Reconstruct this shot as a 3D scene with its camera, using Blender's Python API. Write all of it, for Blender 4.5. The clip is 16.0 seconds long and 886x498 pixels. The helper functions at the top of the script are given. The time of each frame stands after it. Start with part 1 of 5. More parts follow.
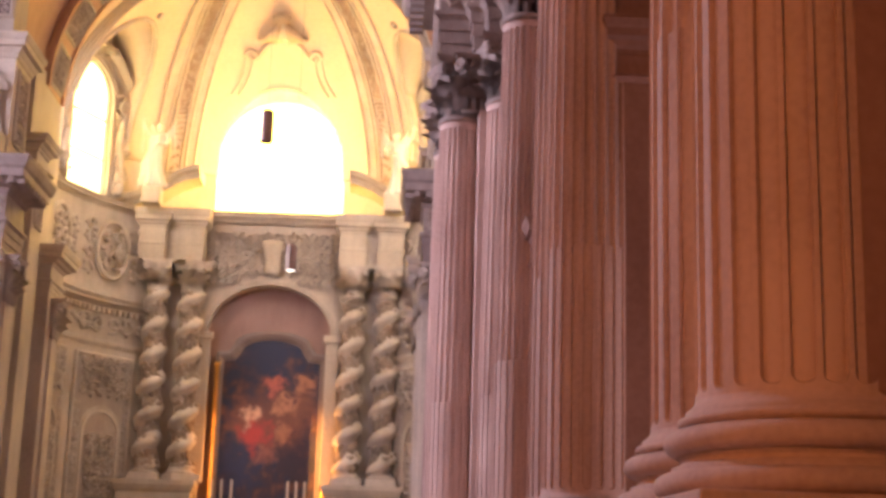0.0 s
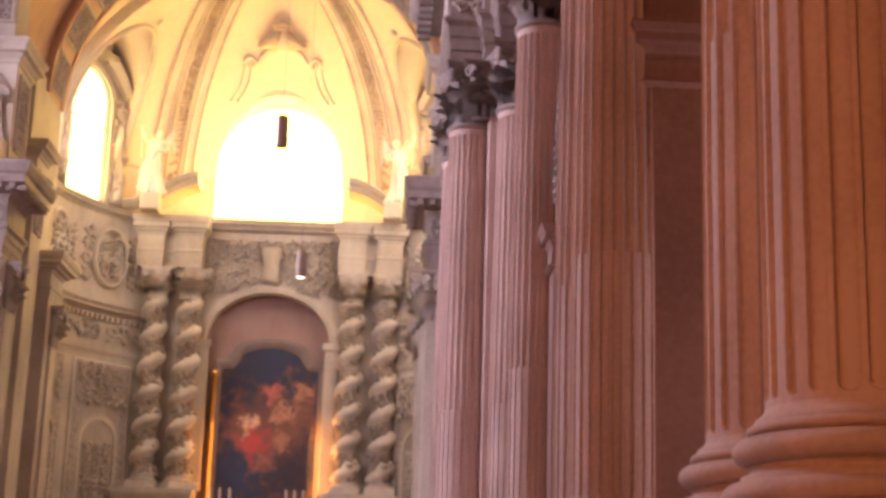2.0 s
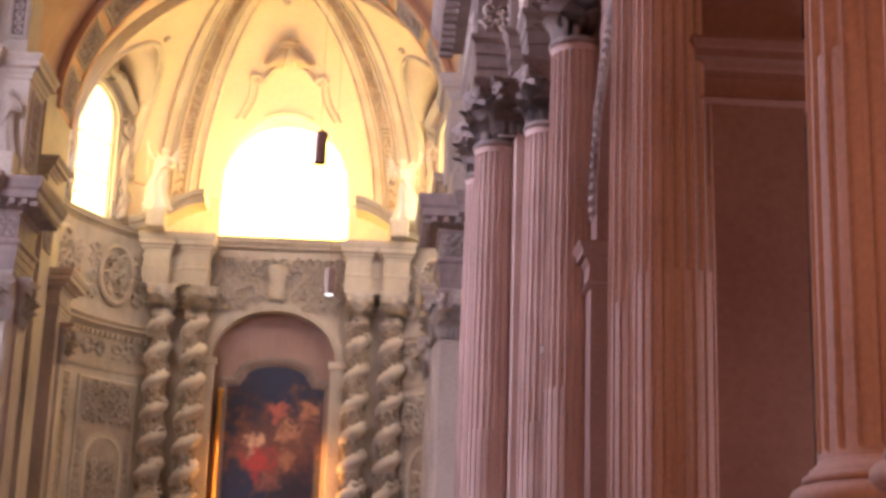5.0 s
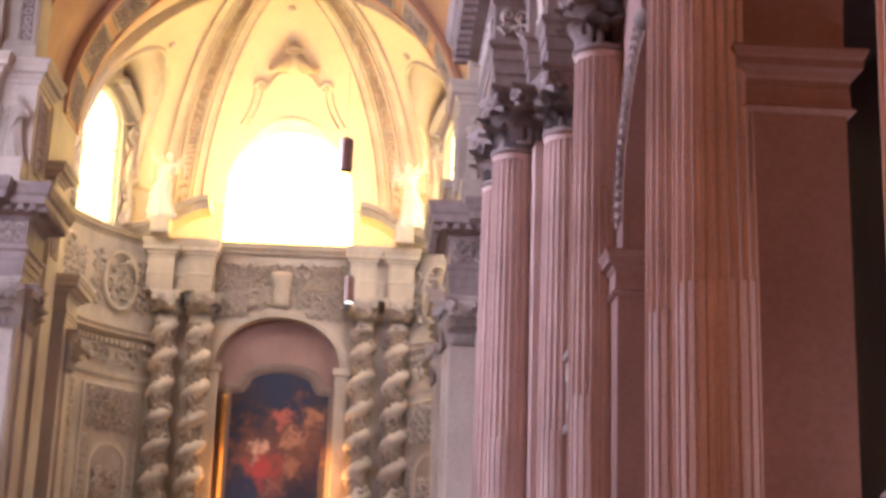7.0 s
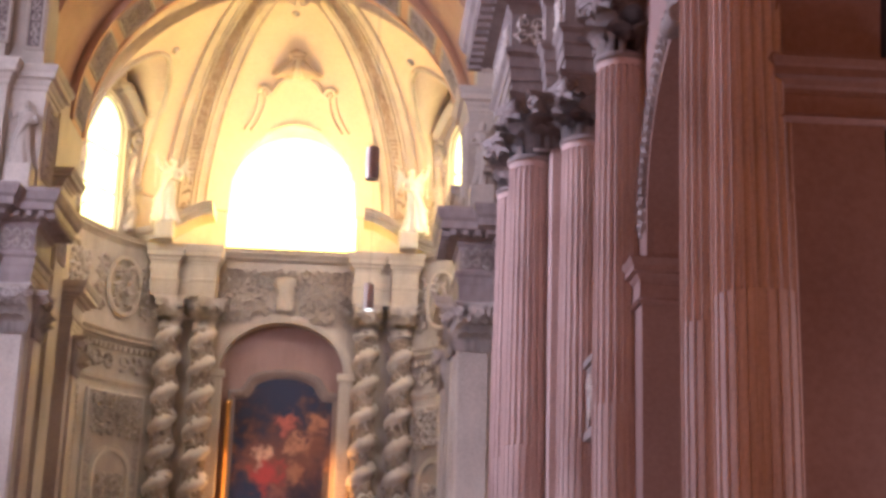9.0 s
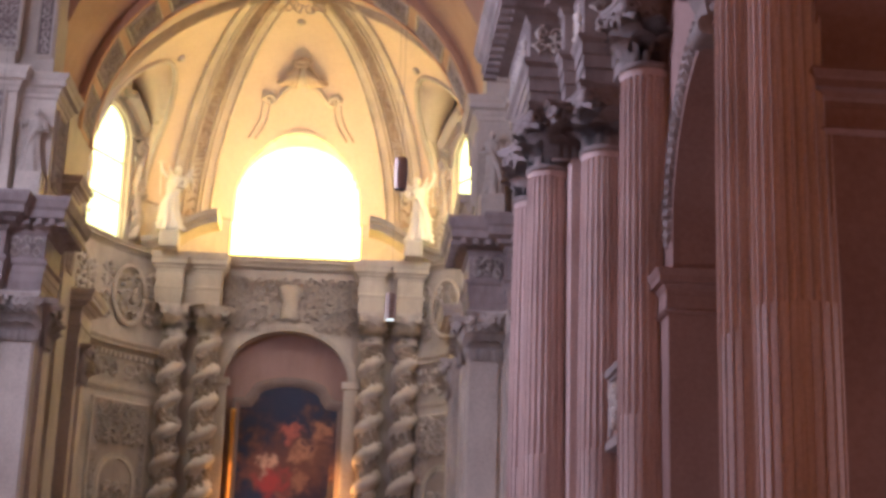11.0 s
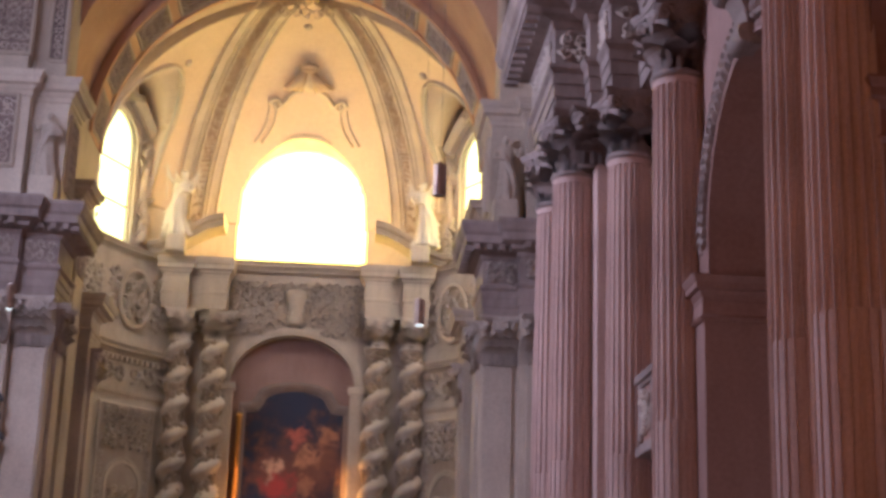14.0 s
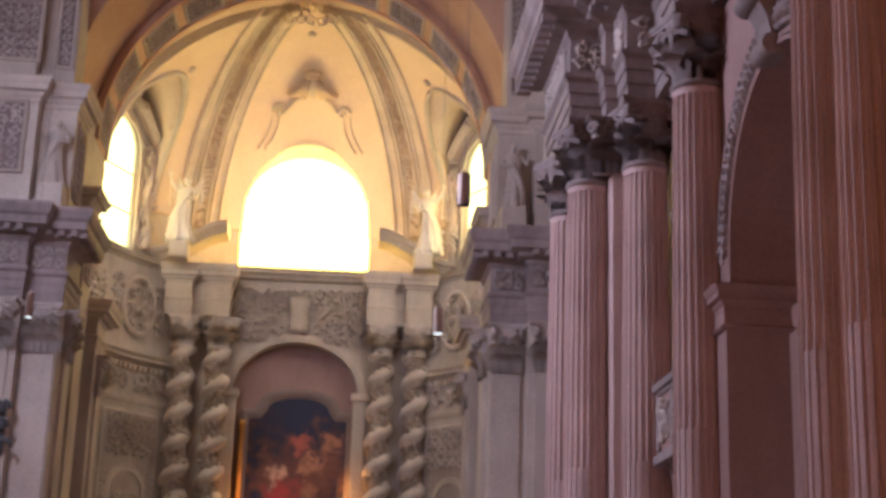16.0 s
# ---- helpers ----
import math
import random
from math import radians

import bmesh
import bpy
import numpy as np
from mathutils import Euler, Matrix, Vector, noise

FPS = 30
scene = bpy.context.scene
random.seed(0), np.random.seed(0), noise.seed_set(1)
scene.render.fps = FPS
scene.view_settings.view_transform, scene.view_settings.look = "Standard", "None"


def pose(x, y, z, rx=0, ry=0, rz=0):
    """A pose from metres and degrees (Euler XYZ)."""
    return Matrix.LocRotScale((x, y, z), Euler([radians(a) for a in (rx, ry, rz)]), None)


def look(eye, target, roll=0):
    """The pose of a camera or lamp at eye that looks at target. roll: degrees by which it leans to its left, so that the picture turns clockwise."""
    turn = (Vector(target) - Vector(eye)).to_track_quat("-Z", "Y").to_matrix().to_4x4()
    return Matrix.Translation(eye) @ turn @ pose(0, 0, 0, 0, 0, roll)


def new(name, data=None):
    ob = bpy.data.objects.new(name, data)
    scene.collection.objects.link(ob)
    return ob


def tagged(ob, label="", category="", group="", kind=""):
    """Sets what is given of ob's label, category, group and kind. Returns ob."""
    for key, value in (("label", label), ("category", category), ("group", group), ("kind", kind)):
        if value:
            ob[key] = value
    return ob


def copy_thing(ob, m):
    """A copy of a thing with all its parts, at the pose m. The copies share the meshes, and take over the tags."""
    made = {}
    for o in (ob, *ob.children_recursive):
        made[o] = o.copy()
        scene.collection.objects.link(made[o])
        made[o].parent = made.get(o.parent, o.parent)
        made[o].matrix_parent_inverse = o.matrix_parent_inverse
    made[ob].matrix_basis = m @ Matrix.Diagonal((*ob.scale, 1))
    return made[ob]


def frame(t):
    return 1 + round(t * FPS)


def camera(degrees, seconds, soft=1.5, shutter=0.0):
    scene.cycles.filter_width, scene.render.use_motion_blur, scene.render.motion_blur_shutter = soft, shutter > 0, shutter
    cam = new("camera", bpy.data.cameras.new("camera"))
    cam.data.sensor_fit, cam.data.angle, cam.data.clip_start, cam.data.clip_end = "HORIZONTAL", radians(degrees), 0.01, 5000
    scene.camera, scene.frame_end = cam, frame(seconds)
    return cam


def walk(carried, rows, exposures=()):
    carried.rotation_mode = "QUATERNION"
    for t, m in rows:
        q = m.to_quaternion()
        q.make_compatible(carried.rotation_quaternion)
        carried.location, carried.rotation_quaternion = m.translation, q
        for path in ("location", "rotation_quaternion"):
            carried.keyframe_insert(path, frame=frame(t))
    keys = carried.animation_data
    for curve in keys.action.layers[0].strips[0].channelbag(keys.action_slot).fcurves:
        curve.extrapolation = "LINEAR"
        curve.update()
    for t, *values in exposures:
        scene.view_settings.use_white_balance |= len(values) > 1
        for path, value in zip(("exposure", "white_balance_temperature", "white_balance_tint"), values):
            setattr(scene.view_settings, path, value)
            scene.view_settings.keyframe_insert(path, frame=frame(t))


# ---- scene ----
cam = camera(34.0, 16.0, soft=3.6)
PATH = [
    (0, (5.620, -0.022, 1.589), (6.160, 19.448, 6.159), 1.7),
    (0.5, (5.546, 0.022, 1.587), (6.126, 19.472, 6.178), 1.7),
    (1, (5.462, 0.071, 1.584), (6.082, 19.521, 6.214), 1.8),
    (1.5, (5.364, 0.123, 1.585), (6.004, 19.563, 6.245), 1.8),
    (2, (5.261, 0.172, 1.589), (5.921, 19.602, 6.279), 1.8),
    (2.5, (5.157, 0.213, 1.592), (5.847, 19.633, 6.322), 1.9),
    (3, (5.050, 0.235, 1.587), (5.760, 19.655, 6.348), 1.9),
    (3.5, (4.933, 0.249, 1.582), (5.663, 19.649, 6.372), 1.9),
    (4, (4.815, 0.266, 1.582), (5.565, 19.656, 6.422), 1.9),
    (4.5, (4.688, 0.301, 1.579), (5.458, 19.681, 6.479), 1.9),
    (7, (4.097, 0.479, 1.632), (4.967, 19.819, 6.652), 1.9),
    (7.5, (3.972, 0.497, 1.642), (4.872, 19.827, 6.672), 1.9),
    (8, (3.853, 0.497, 1.655), (4.773, 19.827, 6.695), 1.9),
    (8.5, (3.735, 0.491, 1.664), (4.675, 19.821, 6.734), 1.8),
    (9, (3.616, 0.483, 1.672), (4.586, 19.803, 6.752), 1.8),
    (11.5, (2.989, 0.473, 1.695), (4.069, 19.753, 6.895), 1.8),
    (12, (2.875, 0.477, 1.692), (3.975, 19.757, 6.902), 1.8),
    (12.5, (2.745, 0.495, 1.683), (3.875, 19.775, 6.893), 1.8),
    (13, (2.623, 0.494, 1.681), (3.783, 19.764, 6.901), 1.8),
    (13.5, (2.513, 0.485, 1.685), (3.693, 19.755, 6.925), 1.8),
    (14, (2.403, 0.480, 1.689), (3.603, 19.740, 6.929), 1.8),
    (14.5, (2.289, 0.474, 1.690), (3.509, 19.724, 6.950), 1.8),
    (15, (2.180, 0.457, 1.697), (3.420, 19.707, 6.977), 1.8),
    (15.5, (2.059, 0.447, 1.701), (3.329, 19.687, 7.011), 1.8),
    (16, (1.942, 0.439, 1.704), (3.242, 19.669, 7.024), 1.8),
]
walk(cam, [(t, look(eye, target, roll)) for t, eye, target, roll in PATH],
     exposures=[(0, 0.6, 5700, 6), (3.5, 0.5, 5550, 5), (4.5, 0.38, 5450, 4), (7, 0.65, 5100, 2), (9, 0.45, 5000, 0), (11.5, -0.1, 4850, 0), (16, -0.22, 4950, 1)])


# ---- light ----
world = bpy.data.worlds.new("world")
scene.world = world
world.use_nodes = True
wn = world.node_tree
sky = wn.nodes.new("ShaderNodeTexSky")
sky.sky_type = 'NISHITA'
sky.sun_disc = False
sky.sun_elevation, sky.sun_rotation = radians(38), radians(0)
wn.nodes["Background"].inputs["Strength"].default_value = 0.1
wn.links.new(sky.outputs[0], wn.nodes["Background"].inputs[0])


def lamp(name, kind, energy, colour, m, size=1.0, size_y=None):
    d = bpy.data.lights.new(name, kind)
    d.energy, d.color = energy, colour
    if kind == 'AREA':
        d.size = size
        if size_y:
            d.shape, d.size_y = 'RECTANGLE', size_y
    elif kind == 'SUN':
        d.angle = size
    else:
        d.shadow_soft_size = size
    ob = new(name, d)
    ob.matrix_world = m
    return ob


AX, AY, AR, ZS = 0.0, 54.5, 8.5, 18.0     # apse axis, centre, radius, springing
lamp("sun", 'SUN', 3.0, (1, 0.93, 0.82), look((0, 90, 45), (0, 62, 18)), radians(0.5))
# point lamp before the middle pane, lighting the wall like its glare
lamp("window_light_apse", 'POINT', 900, (1, 0.55, 0.22), pose(0, 61.1, 19.6), 1.2)
lamp("window_light_left", 'POINT', 130, (1, 0.46, 0.10), pose(-7.3, 57.5, 19.6), 0.4)
lamp("window_light_right", 'POINT', 130, (1, 0.46, 0.10), pose(6.9, 58.0, 19.6), 0.4)
# unseen fill lamps added to brighten the altar front; no windows stand here
lamp("window_light_chancel_west", 'AREA', 620, (1, 0.80, 0.66), look((-7.4, 51.4, 19.5), (2, 61, 9)), 2.0, 3.0)
lamp("window_light_chancel_east", 'AREA', 620, (1, 0.80, 0.66), look((7.4, 51.4, 19.5), (-2, 61, 9)), 2.0, 3.0)
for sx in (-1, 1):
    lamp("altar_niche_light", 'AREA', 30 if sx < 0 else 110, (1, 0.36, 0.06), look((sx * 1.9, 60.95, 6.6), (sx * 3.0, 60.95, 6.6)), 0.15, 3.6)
# added fill lamp in the aisle, aimed to lift the far pier's face
lamp("window_light_aisle", 'AREA', 130, (1, 0.62, 0.58), look((12.6, 13.5, 3.2), (8.2, 21.3, 4.0)), 1.5, 2.0)
# unseen fill lamps added along the solid west wall to light the columns
lamp("window_light_nave", 'AREA', 140, (1, 0.66, 0.78), look((-10.3, 9, 15), (7, 14, 5)), 3.0, 5.0)
lamp("window_light_nave_far", 'AREA', 5400, (1, 0.79, 0.90), look((-10.3, 24.8, 15), (7, 28.5, 7)), 3.0, 5.0)
# added fill lamp for the crossing; the transept wall has no opening
lamp("window_light_crossing", 'AREA', 480, (1, 0.80, 0.88), look((-12.6, 34, 17), (6, 38, 9)), 3.0, 5.0)
# orange fill lamp added behind the viewpoint to warm the nearest columns
lamp("window_light_entrance", 'AREA', 950, (1, 0.30, 0.07), look((-1, -5.9, 7.5), (7.6, 8, 4)), 3.0, 3.0)

# ---- materials ----


def stone(name, dark, light, rough=0.75, scale=2.0, bump=0.25, dirt=0.5, veins=0.0):
    m = bpy.data.materials.new(name)
    m.use_nodes = True
    t = m.node_tree
    n, l = t.nodes, t.links
    b = n["Principled BSDF"]
    geo = n.new("ShaderNodeNewGeometry")
    info = n.new("ShaderNodeObjectInfo")
    big = n.new("ShaderNodeTexNoise")
    big.inputs["Scale"].default_value, big.inputs["Detail"].default_value = scale * 0.35, 5
    fine = n.new("ShaderNodeTexNoise")
    fine.inputs["Scale"].default_value, fine.inputs["Detail"].default_value = scale * 14, 8
    streak = n.new("ShaderNodeTexNoise")
    streak.inputs["Scale"].default_value, streak.inputs["Detail"].default_value = 1.0, 6
    mp = n.new("ShaderNodeMapping")
    mp.inputs["Scale"].default_value = (2.2 * scale, 2.2 * scale, 0.7 * scale)
    l.new(geo.outputs["Position"], big.inputs["Vector"])
    l.new(geo.outputs["Position"], fine.inputs["Vector"])
    l.new(geo.outputs["Position"], mp.inputs["Vector"])
    l.new(mp.outputs[0], streak.inputs["Vector"])
    mix1 = n.new("ShaderNodeMix")
    mix1.data_type = 'FLOAT'
    mix1.inputs[0].default_value = 0.3
    l.new(big.outputs[0], mix1.inputs[2])
    l.new(streak.outputs[0], mix1.inputs[3])
    mix2 = n.new("ShaderNodeMix")
    mix2.data_type = 'FLOAT'
    mix2.inputs[0].default_value = 0.3
    l.new(mix1.outputs[0], mix2.inputs[2])
    l.new(fine.outputs[0], mix2.inputs[3])
    ramp = n.new("ShaderNodeValToRGB")
    ramp.color_ramp.elements[0].position, ramp.color_ramp.elements[0].color = 0.5 - 0.35 * dirt, (*dark, 1)
    ramp.color_ramp.elements[1].position, ramp.color_ramp.elements[1].color = 0.5 + 0.2 * dirt, (*light, 1)
    l.new(mix2.outputs[0], ramp.inputs[0])
    hue = n.new("ShaderNodeHueSaturation")
    mr = n.new("ShaderNodeMapRange")
    mr.inputs[3].default_value, mr.inputs[4].default_value = 0.9, 1.08
    l.new(info.outputs["Random"], mr.inputs[0])
    l.new(mr.outputs[0], hue.inputs["Value"])
    l.new(ramp.outputs[0], hue.inputs["Color"])
    l.new(hue.outputs[0], b.inputs["Base Color"])
    b.inputs["Roughness"].default_value = rough
    bp = n.new("ShaderNodeBump")
    bp.inputs["Strength"].default_value, bp.inputs["Distance"].default_value = bump, 0.02
    l.new(mix2.outputs[0], bp.inputs["Height"])
    l.new(bp.outputs[0], b.inputs["Normal"])
    return m


def metal(name, colour, rough=0.35):
    m = stone(name, [c * 0.55 for c in colour], colour, rough, 3, 0.15)
    m.node_tree.nodes["Principled BSDF"].inputs["Metallic"].default_value = 1.0
    return m


def glow(name, colour, strength):
    m = bpy.data.materials.new(name)
    m.use_nodes = True
    b = m.node_tree.nodes["Principled BSDF"]
    b.inputs["Base Color"].default_value = (*colour, 1)
    b.inputs["Emission Color"].default_value = (*colour, 1)
    b.inputs["Emission Strength"].default_value = strength
    return m


M_COL = stone("column_stone", (0.34, 0.235, 0.20), (0.60, 0.45, 0.39), 0.78, 1.6, 0.3, 0.6)
# the aisle's gloom is put into this dark plaster colour
M_AISLE_SHADE = stone("shaded_aisle_plaster", (0.06, 0.04, 0.035), (0.12, 0.08, 0.07), 0.8, 1.0, 0.2)
M_PIER = stone("pier_plaster", (0.23, 0.13, 0.105), (0.36, 0.225, 0.19), 0.6, 1.0, 0.2)
# stone colour lowered to hold the shade on the high entablature
M_CARVED_SHADE = stone("shaded_carved_stone", (0.15, 0.115, 0.105), (0.37, 0.30, 0.27), 0.75, 2.5, 0.3)
M_STUCCO = stone("stucco", (0.36, 0.30, 0.24), (0.62, 0.54, 0.44), 0.8, 1.2, 0.2)
# whiter than the other stucco, so sunlight sits in the angels' colour
M_ANGEL_SUNLIT = stone("sunlit_stucco", (0.62, 0.56, 0.47), (0.82, 0.76, 0.66), 0.7, 1.6, 0.2)
M_RELIEF = stone("relief_stucco", (0.30, 0.25, 0.21), (0.62, 0.54, 0.46), 0.8, 2.5, 0.3)
M_RIBCARVE = stone("rib_carving", (0.40, 0.30, 0.22), (0.60, 0.48, 0.36), 0.8, 2.5, 0.3)
M_BAND = stone("rib_band", (0.26, 0.19, 0.15), (0.50, 0.39, 0.29), 0.8, 2.5, 0.3)
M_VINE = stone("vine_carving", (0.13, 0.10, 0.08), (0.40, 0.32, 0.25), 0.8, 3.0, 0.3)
# stucco tinted orange: the warm light on the soffit is in its colour
M_ARCH_LIT = stone("warm_lit_arch_stucco", (0.44, 0.25, 0.15), (0.62, 0.39, 0.24), 0.8, 1.2, 0.2)
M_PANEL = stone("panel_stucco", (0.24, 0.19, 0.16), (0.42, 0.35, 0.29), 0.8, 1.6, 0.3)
# shade behind the carvings as a dark colour; also the dark picture frame
M_SHADE_AND_FRAME = stone("relief_shade_and_frame", (0.16, 0.12, 0.11), (0.26, 0.20, 0.18), 0.85, 2.0, 0.2)
M_VAULT = stone("vault_plaster", (0.54, 0.42, 0.31), (0.68, 0.55, 0.42), 0.85, 0.5, 0.1)
M_TWIST = stone("twisted_marble", (0.36, 0.30, 0.25), (0.70, 0.62, 0.53), 0.5, 2.0, 0.2)
M_FLOOR = stone("floor_marble", (0.18, 0.13, 0.11), (0.42, 0.34, 0.30), 0.3, 1.0, 0.1)
M_GOLD = metal("gilding", (0.95, 0.55, 0.14), 0.32)
M_DARK = metal("lamp_metal", (0.12, 0.11, 0.11), 0.5)
M_PEWTER = metal("organ_pewter", (0.5, 0.47, 0.45), 0.4)
M_LAMP = metal("lamp_bronze", (0.60, 0.50, 0.41), 0.42)
M_LEAD = stone("window_lead", (0.05, 0.05, 0.05), (0.1, 0.1, 0.1), 0.6)
M_PANE = glow("daylit_pane", (1.0, 0.64, 0.08), 11.0)
M_PANE_SIDE = glow("daylit_side_pane", (1.0, 0.92, 0.36), 3.0)
M_BULB = glow("lamp_glass", (1.0, 0.93, 0.8), 2.5)

# ---- building blocks ----


def part(name, bm, material, parent=None, label="", smooth=False, m=None):
    me = bpy.data.meshes.new(name)
    bm.to_mesh(me)
    bm.free()
    return piece(name, me, material, parent, label, smooth, m)


def piece(name, me, material, parent=None, label="", smooth=False, m=None):
    if material and not me.materials:
        me.materials.append(material)
    if smooth:
        me.shade_smooth()
    ob = new(name, me)
    if parent:
        ob.parent = parent
    if m is not None:
        ob.matrix_local = m
    if label:
        ob["label"] = label
    return ob


def thing(name, m, label, category, group="", kind=""):
    ob = new(name)
    ob.matrix_world = m
    ob.empty_display_size = 0.2
    return tagged(ob, label, category, group, kind)


def add_box(bm, x0, x1, y0, y1, z0, z1, bevel=0.0, m=None):
    r = bmesh.ops.create_cube(bm, size=1)
    vs = r["verts"]
    bmesh.ops.scale(bm, vec=(x1 - x0, y1 - y0, z1 - z0), verts=vs)
    bmesh.ops.translate(bm, vec=((x0 + x1) / 2, (y0 + y1) / 2, (z0 + z1) / 2), verts=vs)
    if bevel:
        es = list({e for v in vs for e in v.link_edges})
        vs = bmesh.ops.bevel(bm, geom=es, offset=bevel, segments=2, affect='EDGES', profile=0.5)["verts"]
    if m is not None:
        bmesh.ops.transform(bm, matrix=m, verts=list(vs))


def box(x0, x1, y0, y1, z0, z1, bevel=0.0):
    bm = bmesh.new()
    add_box(bm, x0, x1, y0, y1, z0, z1, bevel)
    return bm


def faces_of(bm, rows, ring=False, ends=False):
    """Skin a list of rows of points with quads."""
    vs = [[bm.verts.new(p) for p in row] for row in rows]
    k = len(rows[0])
    for a, b in zip(vs, vs[1:]):
        for i in range(k if ring else k - 1):
            j = (i + 1) % k
            bm.faces.new((a[i], a[j], b[j], b[i]))
    if ends and ring:
        bm.faces.new(vs[0][::-1])
        bm.faces.new(vs[-1])
    return vs


def lathe(profile, n=48, a0=0.0, a1=2 * math.pi):
    bm = bmesh.new()
    full = abs(a1 - a0 - 2 * math.pi) < 1e-6
    k = n if full else n + 1
    rows = [[(r * math.cos(a0 + (a1 - a0) * i / n), r * math.sin(a0 + (a1 - a0) * i / n), z) for i in range(k)] for r, z in profile]
    faces_of(bm, rows, ring=full, ends=full)
    bmesh.ops.recalc_face_normals(bm, faces=bm.faces)
    return bm


def sweep(path, profile, side=1, closed_profile=True, bm=None):
    """Run a profile of (outward, z) along a plan line; outward lies to the right of the way (side=1)."""
    bm = bm or bmesh.new()
    pts = [Vector(p) for p in path]
    rows = []
    for i, p in enumerate(pts):
        d0 = (p - pts[i - 1]).normalized() if i else None
        d1 = (pts[i + 1] - p).normalized() if i + 1 < len(pts) else None
        d0, d1 = d0 or d1, d1 or d0
        n0, n1 = Vector((d0.y, -d0.x)) * side, Vector((d1.y, -d1.x)) * side
        mit = (n0 + n1).normalized()
        mit = mit / max(0.35, mit.dot(n0))
        rows.append([(p.x + mit.x * o, p.y + mit.y * o, z) for o, z in profile])
    faces_of(bm, rows, ring=closed_profile, ends=closed_profile)
    bmesh.ops.recalc_face_normals(bm, faces=bm.faces)
    return bm


def prism(poly, z0, z1):
    bm = bmesh.new()
    a = [bm.verts.new((x, y, z0)) for x, y in poly]
    b = [bm.verts.new((x, y, z1)) for x, y in poly]
    k = len(poly)
    for i in range(k):
        bm.faces.new((a[i], a[(i + 1) % k], b[(i + 1) % k], b[i]))
    bm.faces.new(a[::-1])
    bm.faces.new(b)
    bmesh.ops.recalc_face_normals(bm, faces=bm.faces)
    return bm


def entablature(zb, h, out, back):
    f = lambda o, z: (o * out, zb + z * h)
    return [(-back, zb), f(0, 0), f(0, .10), f(.04, .10), f(.04, .2), f(.08, .2), f(.08, .28), f(.18, .31), f(.18, .34),
            f(.03, .36), f(.03, .62), f(.1, .64), f(.14, .68), f(.42, .70), f(.46, .74), f(.80, .77), f(.80, .85), f(.9, .88), f(.98, .95), f(1, .96), f(1, 1.0), (-back, zb + h)]


def cornice(zb, h, out, back):
    f = lambda o, z: (o * out, zb + z * h)
    return [(-back, zb), f(0, 0), f(.15, .06), f(.15, .2), f(.3, .28), f(.42, .42), f(.75, .48), f(.75, .7), f(.85, .76), f(.97, .9), f(1, .92), f(1, 1), (-back, zb + h)]


def tube(bm, pts, radius, n=6):
    pts = [Vector(p) for p in pts]
    rows = []
    for i, p in enumerate(pts):
        d = (pts[min(i + 1, len(pts) - 1)] - pts[max(i - 1, 0)]).normalized()
        u = d.orthogonal().normalized() if abs(d.y) > 0.9 else d.cross(Vector((0, 1, 0))).normalized()
        v = d.cross(u)
        r = radius(i / (len(pts) - 1)) if callable(radius) else radius
        rows.append([p + (u * math.cos(a) + v * math.sin(a)) * r for a in [2 * math.pi * k / n for k in range(n)]])
    faces_of(bm, rows, ring=True, ends=True)


def leaf_rows(w, h, curl, cup=0.25):
    """An acanthus leaf: rises along z, curls out along -y."""
    rows = []
    for j in range(7):
        s = j / 6
        a = s * s * curl
        z = h * (s - 0.18 * s * s * s) if s < 0.8 else h * (0.71 + 0.12 * math.sin((s - 0.8) / 0.2 * 2.2))
        y = -(0.05 * w + 0.9 * w * s ** 3.2 * min(1, curl))
        half = w * 0.5 * (0.72 + 0.42 * math.sin(s * 2.6)) * (1 - 0.55 * max(0, s - 0.7) / 0.3) * (1 + 0.16 * (j % 2))
        rows.append([(k * half, y + cup * w * 0.35 * k * k - 0.04 * w * (1 - abs(k)), z - 0.03 * h * abs(k)) for k in (-1, -0.55, 0, 0.55, 1)])
    return rows

# ---- the large structure ----
ground = part("floor", box(-16, 16, -8, 66, -0.3, 0), M_FLOOR)
tagged(ground, "polished grey and brown marble church floor", "floor", kind="structure")


def wall(name, bm, material, label, category="wall"):
    return tagged(part(name, bm, material), label, category, kind="structure")


wall("wall_west", box(-10.9, -10.4, -6.6, 29, 0, 21), M_PIER, "plain rose plaster nave wall")
wall("wall_transept_west", box(-13.5, -12.8, 29.5, 42.4, 0, 21), M_PIER, "plain rose plaster transept wall")
wall("wall_south", box(-10.9, 13.5, -6.6, -6.1, 0, 21), M_PIER, "plain rose plaster entrance wall")
wall("wall_aisle", box(13.0, 13.5, -6.2, 29.5, 0, 12), M_AISLE_SHADE, "brown plaster aisle wall coloured dark as shade")
wall("wall_transept_east", box(13.0, 13.6, 29.5, 42.4, 0, 21), M_PIER, "plain rose plaster transept wall")
wall("wall_transept_corner", box(-13.5, -10.4, 29, 29.5, 0, 21), M_PIER, "plain rose plaster corner wall")
wall("ceiling_aisle", box(8.9, 13.5, -6.2, 29.5, 12, 12.4), M_AISLE_SHADE, "brown plaster aisle ceiling coloured dark as shade", "ceiling")


